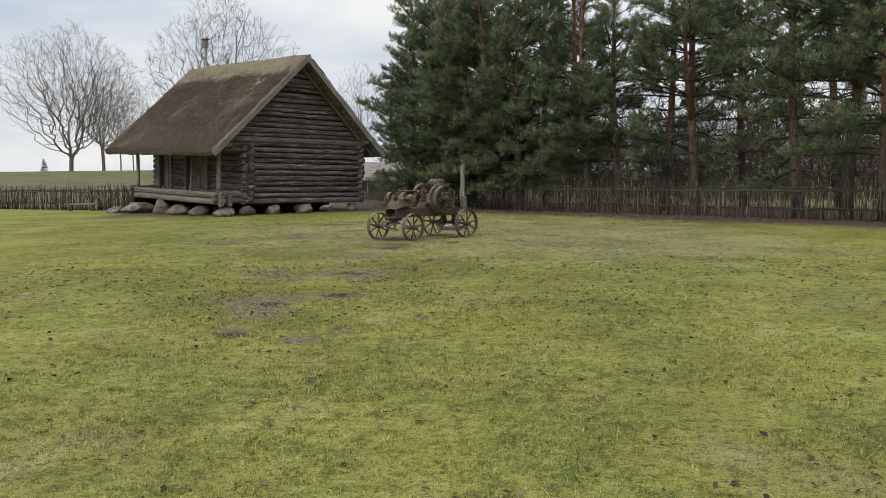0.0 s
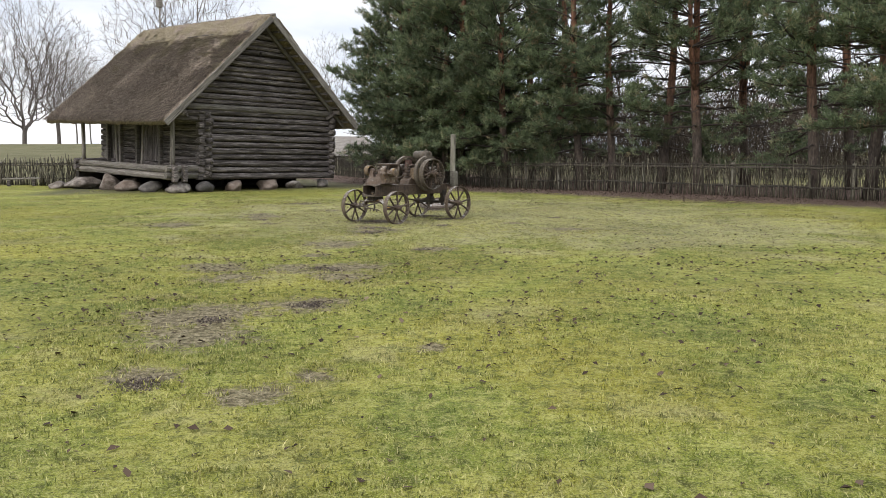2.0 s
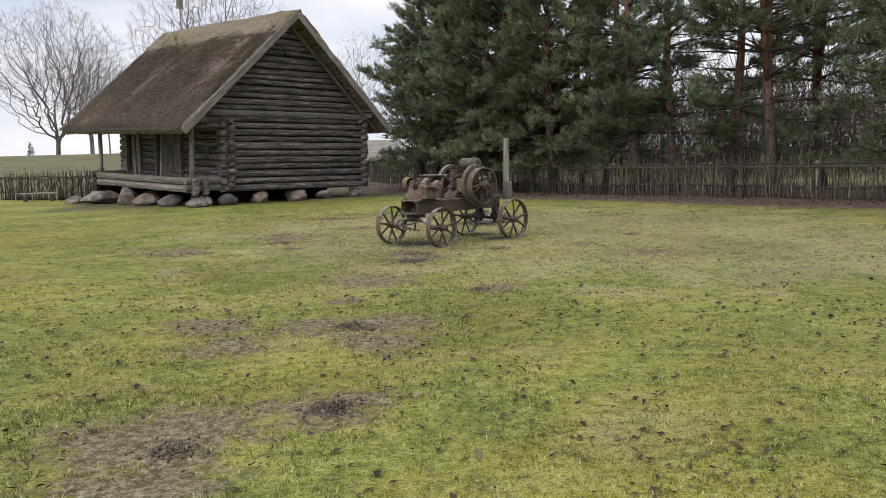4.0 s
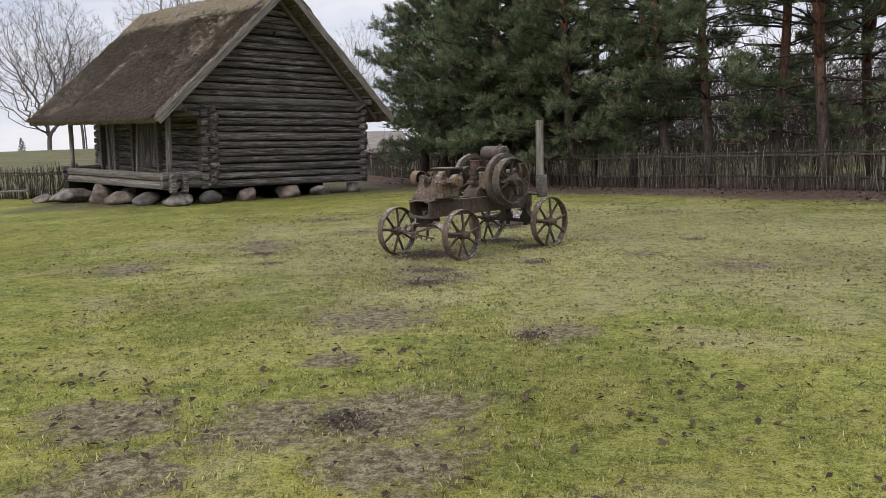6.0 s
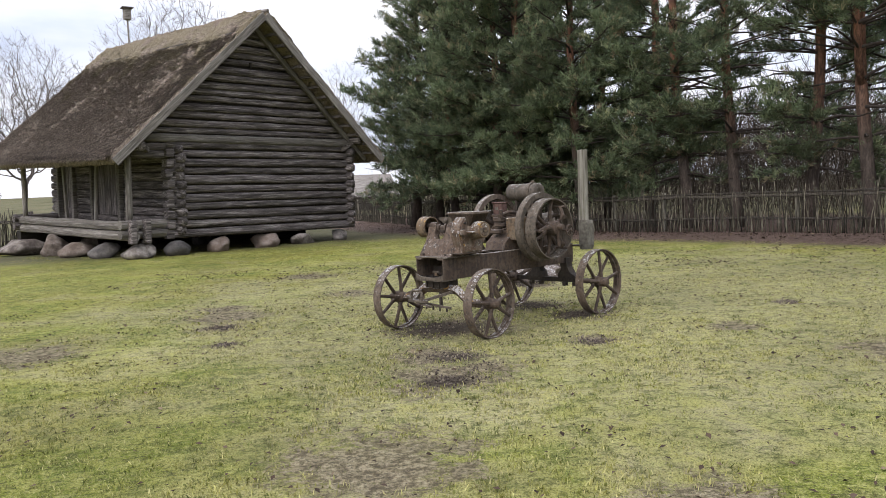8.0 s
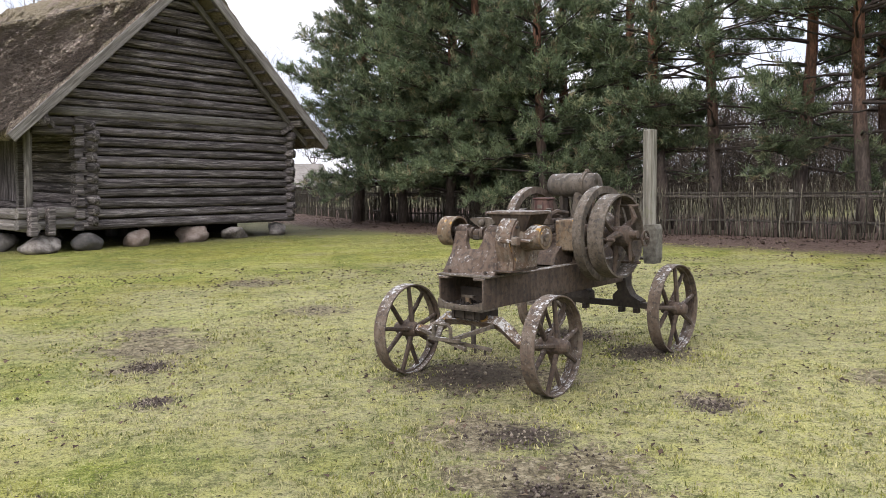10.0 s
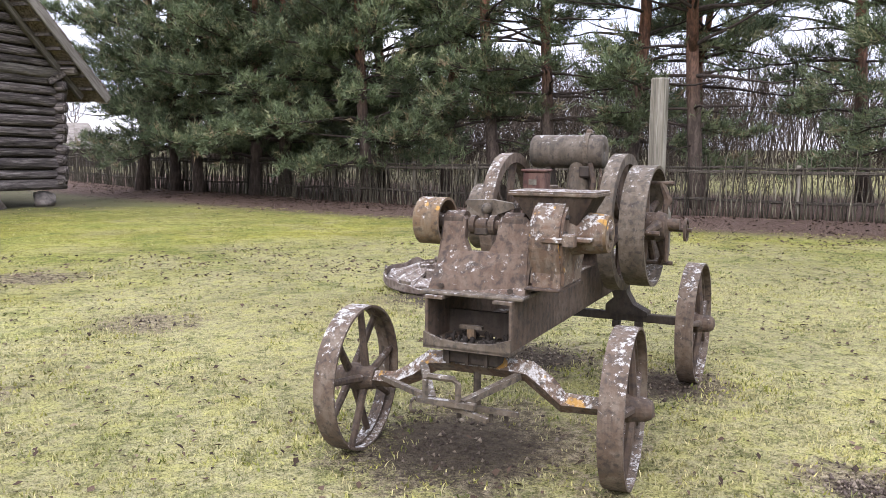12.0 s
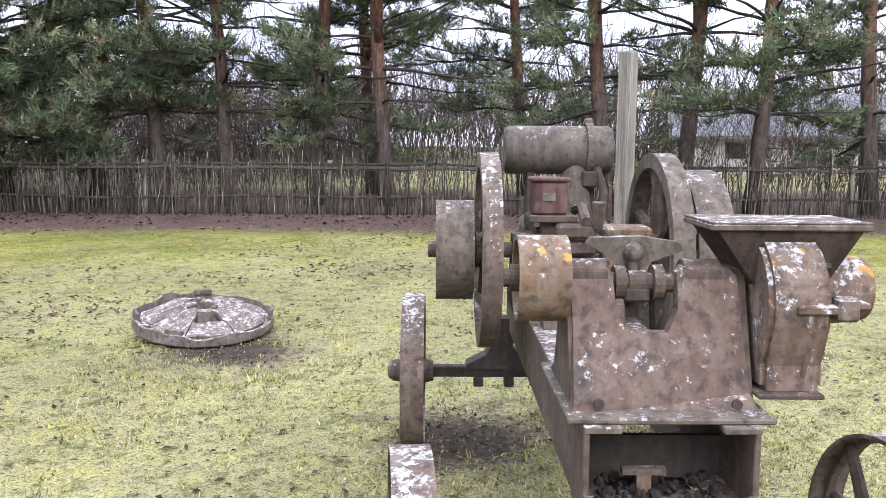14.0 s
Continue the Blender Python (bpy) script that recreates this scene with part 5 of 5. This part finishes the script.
    part("tank_stand", box((1.45, 0.11, 1.05), (1.53, 0.14, 1.29)), M_DARKIRON, tank)
    part("tank_stand", box((1.45, -0.13, 1.05), (1.53, -0.10, 1.29)), M_DARKIRON, tank)
    part("fuel_pipe", tube([(1.47, -0.175, 1.28), (1.44, -0.19, 1.22), (1.42, -0.18, 1.1)], 0.011, 6), M_IRON, tank)
    mag = part("magneto", box((1.10, 0.03, 1.135), (1.20, 0.155, 1.255), 0.008), M_RED, mc, "red painted magneto box")
    part("lid", box((1.09, 0.02, 1.255), (1.21, 0.165, 1.27), 0.005), M_RED, mag)
    part("plate", box((1.096, 0.075, 1.185), (1.10, 0.12, 1.215), 0.001), M_GREYBOX, mag)
    part("magneto_shelf", box((1.08, 0.0, 1.11), (1.24, 0.17, 1.135), 0.004), M_IRON, mag)
    part("shelf_stem", box((1.12, 0.05, 1.0), (1.18, 0.12, 1.11)), M_IRON, mag)
    # exhaust pot with its tall square stack
    pot = bmesh.new()
    add_prism(pot, [(-0.06, 0.05), (-0.045, 0.0), (0.045, 0.0), (0.06, 0.05), (0.06, 0.29), (0.045, 0.33), (-0.045, 0.33), (-0.06, 0.29)], "x", -0.06, 0.06)
    pot = part("exhaust_pot", pot, M_GREYBOX, mc, "pale grey exhaust pot")
    pot.matrix_local = pose(2.03, -0.41, 0.69)
    part("pot_bracket", box((-0.06, 0.0, 0.03), (0.03, 0.17, 0.05), 0.003), M_DARKIRON, pot)
    st = part("exhaust_pipe", box((0, -0.043, -0.043), (0.815, 0.043, 0.043), 0.008), M_POST, pot, "tall square weathered stack, grey and grainy")
    st.matrix_local = pose(0.0, 0.03, 0.31, 0, -89.3, -13)
    part("grip_knob", tube([(1.0, -0.06, 1.1), (0.99, -0.06, 1.19)], [0.018, 0.024], 8), M_IRON, mc)
    return mc


build_machine()


def build_drive_casting():
    """A broken cast wheel that lies flat on the grass: hub ring, broad arms, a low rim wall with gaps, a dark opening by the hub."""
    top = thing("round_casting", pose(0.22, 24.18, 0.0, 5, -6, 28) @ Matrix.Scale(0.91, 4), "low round iron casting crusted with pale lichen on the grass", "casting")
    rng = random.Random(9)
    n = 48
    bm = bmesh.new()
    add_lathe(bm, [(0.545, 0.075), (0.552, 0.085), (0.548, 0.165), (0.53, 0.17), (0.525, 0.105), (0.43, 0.115), (0.425, 0.095), (0.50, 0.08)], "z", (0, 0, 0), n)
    for v in bm.verts:
        a = math.atan2(v.co.y, v.co.x)
        if v.co.z > 0.14:
            v.co.z += 0.05 * noise.noise((math.cos(a) * 3.2, math.sin(a) * 3.2, 3.0)) - 0.02 + 0.03 * max(0.0, math.sin(a - 0.4))
        v.co *= 1 + 0.012 * noise.noise((a * 3, v.co.z * 9, 1.0))
    disc = part("rim", bm, M_SLAB, top, "low broken rim, crusted pale")
    for k in range(7):
        a0 = k * math.tau / 7 + 0.2
        wide = (0.44, 0.45, 0.37, 0.45, 0.42, 0.45, 0.40)[k]
        inner = 0.29 if k == 4 else 0.15
        bm = bmesh.new()
        rows = []
        for i in range(7):
            r = inner + (0.485 - inner) * i / 6
            z = 0.225 - 0.10 * ((r - 0.15) / 0.335) ** 0.8
            rows.append([(bm.verts.new((r * math.cos(a0 + u * wide), r * math.sin(a0 + u * wide), z + 0.018 * (1 - u * u) + 0.035 * noise.noise((r * 11, (a0 + u * wide) * 4, 2.0)))),
                          bm.verts.new((r * math.cos(a0 + u * wide), r * math.sin(a0 + u * wide), z - 0.035))) for u in (-1, -0.5, 0, 0.5, 1)])
        for i in range(6):
            for j in range(4):
                bm.faces.new((rows[i][j][0], rows[i + 1][j][0], rows[i + 1][j + 1][0], rows[i][j + 1][0]))
                bm.faces.new((rows[i][j][1], rows[i][j + 1][1], rows[i + 1][j + 1][1], rows[i + 1][j][1]))
            for j in (0, 4):
                bm.faces.new((rows[i][j][0], rows[i][j][1], rows[i + 1][j][1], rows[i + 1][j][0]))
        for i in (0, 6):
            for j in range(4):
                bm.faces.new((rows[i][j][0], rows[i][j + 1][0], rows[i][j + 1][1], rows[i][j][1]))
        bmesh.ops.recalc_face_normals(bm, faces=bm.faces)
        part("arm", bm, M_SLAB, top)
        if k in (0, 2, 3, 5):
            lug = part("rim_lug", box((-0.014, -0.075, 0), (0.014, 0.075, 0.045 + 0.02 * (k % 3)), 0.006), M_GREYIRON, disc)
            a = a0 + 0.35
            lug.matrix_local = pose(0.525 * math.cos(a), 0.525 * math.sin(a), 0.15, 0, rng.uniform(-15, 15), math.degrees(a))
    bm = bmesh.new()
    add_lathe(bm, [(0.09, 0.12), (0.17, 0.12), (0.16, 0.225), (0.13, 0.235), (0.09, 0.225)], "z", (0, 0, 0), 24)
    part("hub", bm, M_SLAB, top)
    for a in (0.9, 2.6, 4.4):
        part("hub_lug", box((0.12 * math.cos(a) - 0.03, 0.12 * math.sin(a) - 0.02, 0.22), (0.12 * math.cos(a) + 0.03, 0.12 * math.sin(a) + 0.02, 0.255), 0.008), M_GREYIRON, top)
    part("foot", tube([(0, 0, -0.05), (0, 0, 0.14)], 0.19, 14), M_DARKIRON, top)


build_drive_casting()


# ---- trees ----
def limb_path(base, azim, length, rise, sag, rng, n=7):
    """A bough that leaves the trunk at a slope, sags and lifts again at its tip."""
    pts = [Vector(base)]
    a = azim
    for i in range(n):
        f = (i + 0.5) / n
        a += rng.gauss(0, 0.13)
        z = rise - sag * math.sin(f * math.pi * 0.9) + 0.5 * sag * f * f + rng.gauss(0, 0.07)
        d = Vector((math.cos(a), math.sin(a), z)).normalized()
        pts.append(pts[-1] + d * length / n)
    return pts


def needle_tufts(centers, dirs, per, rng, size):
    """Brushes of thin needles round each shoot, each brush with a tone of its own."""
    k = len(centers)
    c = np.repeat(np.array(centers), per, 0)
    d = np.repeat(np.array(dirs), per, 0)
    n = len(c)
    start = c + d * rng.uniform(-0.12, 0.08, (n, 1)) + rng.normal(0, 0.04, (n, 3))
    way = d * 0.62 + rng.normal(0, 0.52, (n, 3))
    way[:, 2] += 0.22
    way /= np.linalg.norm(way, axis=1)[:, None]
    length = rng.uniform(0.65, 1.2, n)[:, None] * size
    side = np.cross(way, rng.normal(0, 1, (n, 3)))
    side /= np.linalg.norm(side, axis=1)[:, None]
    w = rng.uniform(0.009, 0.019, n)[:, None]
    v = np.stack([start - side * w, start + side * w, start + way * length], 1).reshape(-1, 3)
    tone = np.repeat(rng.random(k), per * 3)
    return v, np.arange(n * 3).reshape(-1, 3), tone


def pine_meshes(seed, height, low, reach, gap, fill, per, girth=0.16, fork=0.0):
    """Trunk, boughs and crown of one Scots pine: gap between whorls, fill of shoots on a bough."""
    rng = random.Random(seed)
    nrng = np.random.default_rng(seed)
    bm = bmesh.new()
    path, radii = [], []
    bx, by = rng.uniform(-0.35, 0.35), rng.uniform(-0.35, 0.35)
    for i in range(15):
        f = i / 14
        path.append(Vector((bx * math.sin(f * 3) + 0.05 * rng.gauss(0, 1) * f, by * math.sin(f * 2.6) + 0.05 * rng.gauss(0, 1) * f, height * f - 0.08)))
        radii.append(girth * (1 - f) ** 0.75 + 0.018 + (0.05 if i == 0 else 0))
    add_tube(bm, path, radii, 10)
    stems = [path]
    if fork:
        i0 = int(fork / height * 14)
        a = rng.uniform(0, math.tau)
        side = [path[i0] + Vector((math.cos(a), math.sin(a), 0)) * (0.95 * (1 - math.exp(-j * 0.5))) + Vector((0, 0, j * height / 15)) for j in range(14 - i0)]
        add_tube(bm, side, [radii[i0] * 0.7 * (1 - 0.85 * j / len(side)) for j in range(len(side))], 8)
        stems.append(side)
    trunk = finish(bm, "trunk", M_BARK, True)
    bm = bmesh.new()
    centers, dirs = [], []

    def shoot(p, way, length, limp):
        """A side shoot: a thin twig with brushes of needles along its outer part."""
        q = p + way * length
        q.z += 0.10 * length - limp
        add_tube(bm, [p, q], [0.008, 0.003], 3, False)
        k = max(1, int(length / 0.15))
        for i in range(k):
            f = 1.0 - 0.72 * i / k
            centers.append(p.lerp(q, f) + Vector((rng.gauss(0, 0.02), rng.gauss(0, 0.02), 0.02)))
            dirs.append((way + Vector((rng.gauss(0, 0.3), rng.gauss(0, 0.3), rng.uniform(0.1, 0.7)))).normalized())

    z = low * 0.5
    while z < height - 0.25:
        for stem in stems:
            lo, hi = stem[0].z, stem[-1].z
            if not lo + 0.3 < z < hi - 0.1:
                continue
            k = (z - lo) / (hi - lo) * (len(stem) - 1)
            i0 = min(len(stem) - 2, int(k))
            base = stem[i0].lerp(stem[i0 + 1], k - i0)
            alive = z > low
            top = 1 - (z - low) / (height - low) if alive else 1.0
            a0 = rng.uniform(0, math.tau)
            count = rng.choice((3, 4, 4, 5))
            for j in range(count):
                a = a0 + j * math.tau / count + rng.gauss(0, 0.35)
                if not alive:
                    if rng.random() < 0.6:
                        continue
                    pts = limb_path(base, a, reach * rng.uniform(0.2, 0.5), rng.uniform(-0.3, 0.15), 0.1, rng)
                    add_tube(bm, pts, [0.017 * (1 - 0.8 * i / 7) for i in range(8)], 4, False)
                    for m in range(2, 8, 2):
                        add_tube(bm, [pts[m], pts[m] + Vector((rng.gauss(0, 0.25), rng.gauss(0, 0.25), rng.gauss(-0.05, 0.15)))], [0.006, 0.002], 3, False)
                    continue
                ln = reach * (0.16 + 0.84 * min(1, top * 1.3) ** 0.85) * rng.uniform(0.62, 1.08)
                pts = limb_path(base, a, ln, 0.12 + 0.65 * (1 - top) + rng.gauss(0, 0.1), 0.3 * top, rng)
                r0 = 0.012 + 0.0115 * ln
                add_tube(bm, pts, [r0 * (1 - 0.85 * i / 7) for i in range(8)], 5, False)
                if rng.random() > fill + 0.35 * (1 - top):
                    continue
                bare = rng.uniform(0.15, 0.42)
                m = bare
                while m < 1.0:
                    i = min(6, int(m * 7))
                    p = pts[i].lerp(pts[i + 1], m * 7 - i)
                    d = (pts[i + 1] - pts[i]).normalized()
                    side = Vector((-d.y, d.x, 0)).normalized()
                    full = min(1.05, 0.25 + ln * 0.3) * (1.05 - 0.5 * m)
                    for s in (-1, 1, rng.choice((-0.3, 0.3))):
                        if rng.random() < 0.85:
                            way = (d * rng.uniform(0.35, 0.9) + side * s * rng.uniform(0.5, 1.0) + Vector((0, 0, rng.gauss(0.16, 0.30)))).normalized()
                            shoot(p, way, full * rng.uniform(0.55, 1.15), rng.uniform(0, 0.08))
                    m += rng.uniform(0.16, 0.27) / max(0.5, ln)
                shoot(pts[-2], (pts[-1] - pts[-2]).normalized(), 0.38, 0)
        z += gap * rng.uniform(0.75, 1.3)
    for stem in stems:
        shoot(stem[-2], Vector((0, 0, 1)), 0.9, 0)
    limbs = finish(bm, "branchwork", M_DEADWOOD, True)
    v, f, tone = needle_tufts(centers, dirs, per, nrng, 0.168)
    crown = from_arrays("crown", v, f, M_NEEDLE)
    crown.attributes.new("tone", "FLOAT", "POINT").data.foreach_set("value", tone.astype(np.float32))
    return trunk, limbs, crown


# two dense kinds, then open ones with bare lower trunks, the last one forked
PINE_KINDS = [pine_meshes(21, 12.5, 0.9, 3.3, 0.46, 0.97, 15), pine_meshes(22, 11.5, 1.7, 2.8, 0.62, 0.50, 16), pine_meshes(23, 13.0, 1.5, 2.8, 0.66, 0.45, 16),
              pine_meshes(24, 12.0, 1.0, 3.2, 0.46, 0.97, 15), pine_meshes(25, 12.5, 1.6, 3.0, 0.62, 0.52, 16, 0.165, 4.4)]


def pine(x, y, kind, turn, size, label):
    tree = thing("pine_tree", pose(x, y, ground_height(x, y), 0, 0, turn) @ Matrix.Scale(size, 4), label, "tree", "pines behind the fence")
    for name, me in zip(("trunk", "branchwork", "crown"), PINE_KINDS[kind]):
        ob = new(name, me)
        ob.parent = tree
        tagged(ob, kind="" if name == "trunk" else "stuff")


DENSE = "tall dense dark green pine behind the stick fence"
OPEN_ = "pine with reddish bare trunk behind the stick fence"
for x, y, kind, turn, size, label in (
        (-2.1, 44.4, 1, 10, 1.08, DENSE), (-1.1, 43.8, 3, 200, 0.92, DENSE), (-0.5, 42.4, 3, 80, 0.92, DENSE), (0.9, 40.6, 0, 140, 1.0, DENSE), (1.6, 39.8, 3, 220, 1.05, DENSE), (3.4, 37.6, 0, 20, 0.95, DENSE),
        (5.3, 36.9, 1, 60, 1.02, OPEN_), (6.2, 35.6, 2, 130, 0.98, OPEN_), (7.3, 34.8, 1, 250, 0.95, OPEN_), (8.8, 33.7, 2, 310, 1.0, OPEN_), (9.8, 32.3, 4, 30, 1.0, OPEN_),
        (12.0, 28.0, 2, 75, 1.0, OPEN_), (13.1, 26.9, 4, 190, 1.0, OPEN_), (13.6, 25.6, 1, 280, 0.95, OPEN_), (15.9, 24.0, 2, 15, 1.0, OPEN_), (17.6, 21.6, 4, 100, 1.05, OPEN_),
        (1.5, 46.0, 3, 300, 1.05, DENSE), (5.0, 41.5, 3, 45, 1.1, DENSE), (13.2, 36.5, 4, 60, 1.05, OPEN_), (15.8, 33.0, 1, 200, 1.1, OPEN_)):
    pine(x, y, kind, turn, size, label)


pine(-63.5, 129.0, 3, 40, 0.18, "small dark conifer alone on the far field")


def bare_tree_mesh(seed, count, width, low):
    """A leafless tree one metre tall: points spread through a rounded crown, each joined to the nearest limb, thicker towards the root."""
    rng = np.random.default_rng(seed)
    u = rng.normal(0, 1, (count, 3))
    u /= np.linalg.norm(u, axis=1)[:, None]
    u *= rng.random(count)[:, None] ** 0.42
    lump = np.array([1 + 0.22 * noise.noise(Vector(p) * 1.6 + Vector((seed, 0, 0))) for p in u])[:, None]
    tgt = u * lump * (width, width, (1 - low) / 2) + (0, 0, (1 + low) / 2)
    tgt[:, :2] *= (0.72 + 0.5 * np.sin(np.clip((tgt[:, 2:] - low) / (1 - low), 0, 1) * math.pi))
    tgt = tgt[np.argsort(np.linalg.norm(tgt - (0, 0, low), axis=1))]
    nodes = np.zeros((count * 12 + 3, 3))
    depth = np.zeros(len(nodes))
    nodes[1], nodes[2] = (0.004, 0.003, low * 0.5), (0.0, 0.006, low)
    depth[1], depth[2] = low * 0.5, low
    above, n = [-1, 0, 1], 3
    for t in tgt:
        arr = nodes[1:n]
        k = 1 + int(np.argmin(np.linalg.norm(arr - t, axis=1) + 0.46 * depth[1:n] + 0.25 * np.maximum(0, arr[:, 2] - t[2])))
        step = np.linalg.norm(t - nodes[k])
        pieces = min(12, max(1, int(step / 0.05)))
        for i in range(1, pieces + 1):
            f = i / pieces
            nodes[n] = nodes[k] + (t - nodes[k]) * f + (0, 0, -0.05 * step * math.sin(f * math.pi)) + rng.normal(0, 0.0018, 3)
            above.append(k if i == 1 else n - 1)
            depth[n] = depth[above[-1]] + step / pieces
            n += 1
    nodes = nodes[:n]
    load = np.ones(len(nodes))
    for i in range(len(nodes) - 1, 0, -1):
        load[above[i]] += load[i]
    rad = 0.00060 * load ** 0.40
    bm, vs, fs, base = bmesh.new(), [], [], 0

    def strip(p, q, r0, r1):
        nonlocal base
        side = np.cross(q - p, rng.normal(0, 1, 3))
        side /= np.linalg.norm(side) + 1e-9
        vs.extend((p - side * r0, p + side * r0, q + side * r1, q - side * r1))
        fs.append((base, base + 1, base + 2, base + 3))
        base += 4

    for i in range(1, len(nodes)):
        p, q = nodes[above[i]], nodes[i]
        if load[i] > 25:
            add_tube(bm, [p, q], [min(rad[above[i]], rad[i] * 1.2), rad[i]], 6, False)
        else:
            strip(p, q, rad[i] * 1.15, rad[i])
        if load[i] < 4:
            d = (q - p) / (np.linalg.norm(q - p) + 1e-9)
            for _ in range(3):
                w = d + rng.normal(0, 0.5, 3) + (0, 0, 0.25)
                strip(q, q + w / np.linalg.norm(w) * rng.uniform(0.02, 0.045), 0.0006, 0.0003)
    twigs = from_arrays("twigs", np.array(vs), np.array(fs), M_TWIG)
    return finish(bm, "limbs", M_TWIG, True), twigs


BARE_KINDS = [bare_tree_mesh(31, 2600, 0.44, 0.17), bare_tree_mesh(32, 2200, 0.37, 0.22), bare_tree_mesh(33, 900, 0.28, 0.25)]


def bare_tree(x, y, kind, turn, tall, wide=1.0):
    tree = thing("bare_tree", pose(x, y, ground_height(x, y), 0, 0, turn) @ Matrix.Diagonal((tall * wide, tall * wide, tall, 1)), "leafless grey winter tree with fine branches in the field", "tree", "bare trees")
    for name, me in zip(("trunk", "crown"), BARE_KINDS[kind]):
        ob = new(name, me)
        ob.parent = tree
        tagged(ob, kind="" if name == "trunk" else "stuff")


# x, y, kind, turn, height, breadth
for row in ((-56, 122, 0, 0, 21.5, 1.0), (-50.8, 121, 1, 70, 16.5, 0.85), (-21.6, 80, 1, 140, 17.5, 0.95), (-47, 118, 2, 40, 12, 0.9), (-44.5, 125, 2, 10, 14, 0.9), (-40, 130, 2, 200, 14, 0.9),
            (-9.6, 90, 2, 100, 12.5, 0.8), (-6.5, 96, 2, 260, 9, 0.9), (-48.6, 127, 2, 150, 13, 0.8), (-53.5, 128, 2, 90, 15, 0.8), (-43, 140, 2, 310, 15, 0.9)):
    bare_tree(*row)


def brush(name, label, count, pick, tall, seed, thick=0.006):
    """Thickets of bare stems, joined."""
    rng = np.random.default_rng(seed)
    vs, fs, base = [], [], 0
    for _ in range(count):
        x, y = pick(rng)
        h = tall * rng.uniform(0.4, 1.0)
        p = np.array([x, y, ground_height(x, y) - 0.03])
        d = np.array([rng.normal(0, 0.28), rng.normal(0, 0.28), 1.0])
        todo = [(p, d, h, thick, 0)]
        while todo:
            p, d, ln, th, lv = todo.pop()
            d = d / np.linalg.norm(d)
            mid = p + d * ln * 0.5
            d2 = d + rng.normal(0, 0.18, 3)
            end = mid + d2 / np.linalg.norm(d2) * ln * 0.5
            s = np.cross(d, rng.normal(0, 1, 3))
            s = s / np.linalg.norm(s) * th
            vs += [p - s, p + s, mid + s * 0.8, mid - s * 0.8, end + s * 0.3, end - s * 0.3]
            fs += [(base, base + 1, base + 2, base + 3), (base + 3, base + 2, base + 4, base + 5)]
            base += 6
            if lv < 2:
                for _ in range(3):
                    k = rng.uniform(0.3, 0.95)
                    q = p + (end - p) * k
                    todo.append((q, d + rng.normal(0, 0.55, 3), ln * rng.uniform(0.35, 0.6), th * 0.7, lv + 1))
    tagged(new(name, from_arrays(name, np.array(vs), np.array(fs), M_BRUSH)), label, "brush", kind="stuff")


def past_fence(lo, hi):
    def pick(rng):
        k = rng.integers(0, len(FENCE_EAST) - 1)
        (ax, ay), (bx, by) = FENCE_EAST[k], FENCE_EAST[k + 1]
        t, d = rng.random(), rng.uniform(lo, hi)
        n = math.hypot(bx - ax, by - ay)
        return ax + (bx - ax) * t + (by - ay) / n * d, ay + (by - ay) * t - (bx - ax) / n * d
    return pick


brush("undergrowth", "bare brown bushes growing among the pines", 2100, past_fence(0.5, 8), 1.9, 41, 0.006)
brush("thicket", "leafless thicket behind the pines", 1900, past_fence(8, 30), 4.6, 42, 0.012)


def far_woods():
    def pick(rng):
        a = radians(rng.uniform(2, 105))
        r = rng.uniform(70, 95)
        return r * math.sin(a), 20 + r * math.cos(a)
    brush("far_woods", "distant bare woods beyond the field", 2200, pick, 11.0, 43, 0.06)


far_woods()


# ---- far buildings and the nesting box ----
def build_hut():
    hut = thing("thatched_hut", pose(-6.3, 68, 0.45, 0, 0, 24) @ Matrix.Scale(0.68, 4), "small far log hut with a pale thatched roof", "house")
    part("wall", box((-2.6, -2, -1.0), (2.6, 2, 1.5)), M_LOG, hut)
    bm = bmesh.new()
    add_prism(bm, [(-2.7, 1.1), (0, 3.3), (2.7, 1.1), (2.4, 1.1), (0, 3.0), (-2.4, 1.1)], "x", -3.1, 3.1)
    part("roof", bm, M_BOARD, hut)


def build_barn():
    barn = thing("far_barn", pose(46, 35, 0, 0, 0, -60), "far grey barn with a dark sheet roof", "building")
    part("wall", box((-8, -4, -0.2), (8, 4, 2.2)), M_PLASTER, barn)
    bm = bmesh.new()
    add_prism(bm, [(-4.6, 2.0), (0, 4.4), (4.6, 2.0), (4.6, 1.85), (0, 4.2), (-4.6, 1.85)], "x", -8.5, 8.5)
    part("roof", bm, M_SHEETROOF, barn)
    for x in (-5, -1.5, 2, 5.5):
        w = part("window", box((x - 0.5, -4.04, 0.8), (x + 0.5, -3.98, 1.6)), M_DARKHOLE, barn)
        part("window_frame", box((x - 0.56, -4.05, 1.6), (x + 0.56, -3.99, 1.68)), M_BOARD, w)


def build_nest_box():
    box_ = thing("nesting_box", pose(-12.15, 42.0, ground_height(-12.15, 42), 0, 0, 35), "starling box on a tall thin pole behind the house", "birdhouse")
    part("pole", tube([(0, 0, -0.05), (0, 0, 8.2)], [0.05, 0.03], 7), M_BOARD, box_)
    b = part("box", box((-0.12, -0.12, 8.1), (0.12, 0.12, 8.5), 0.01), M_BOARD, box_)
    part("lid", box((-0.2, -0.2, 8.5), (0.2, 0.16, 8.54), 0.005), M_LOG, b)
    part("perch", tube([(0, -0.12, 8.22), (0, -0.24, 8.22)], 0.012, 6), M_LOG, b)


build_hut()
build_barn()
build_nest_box()
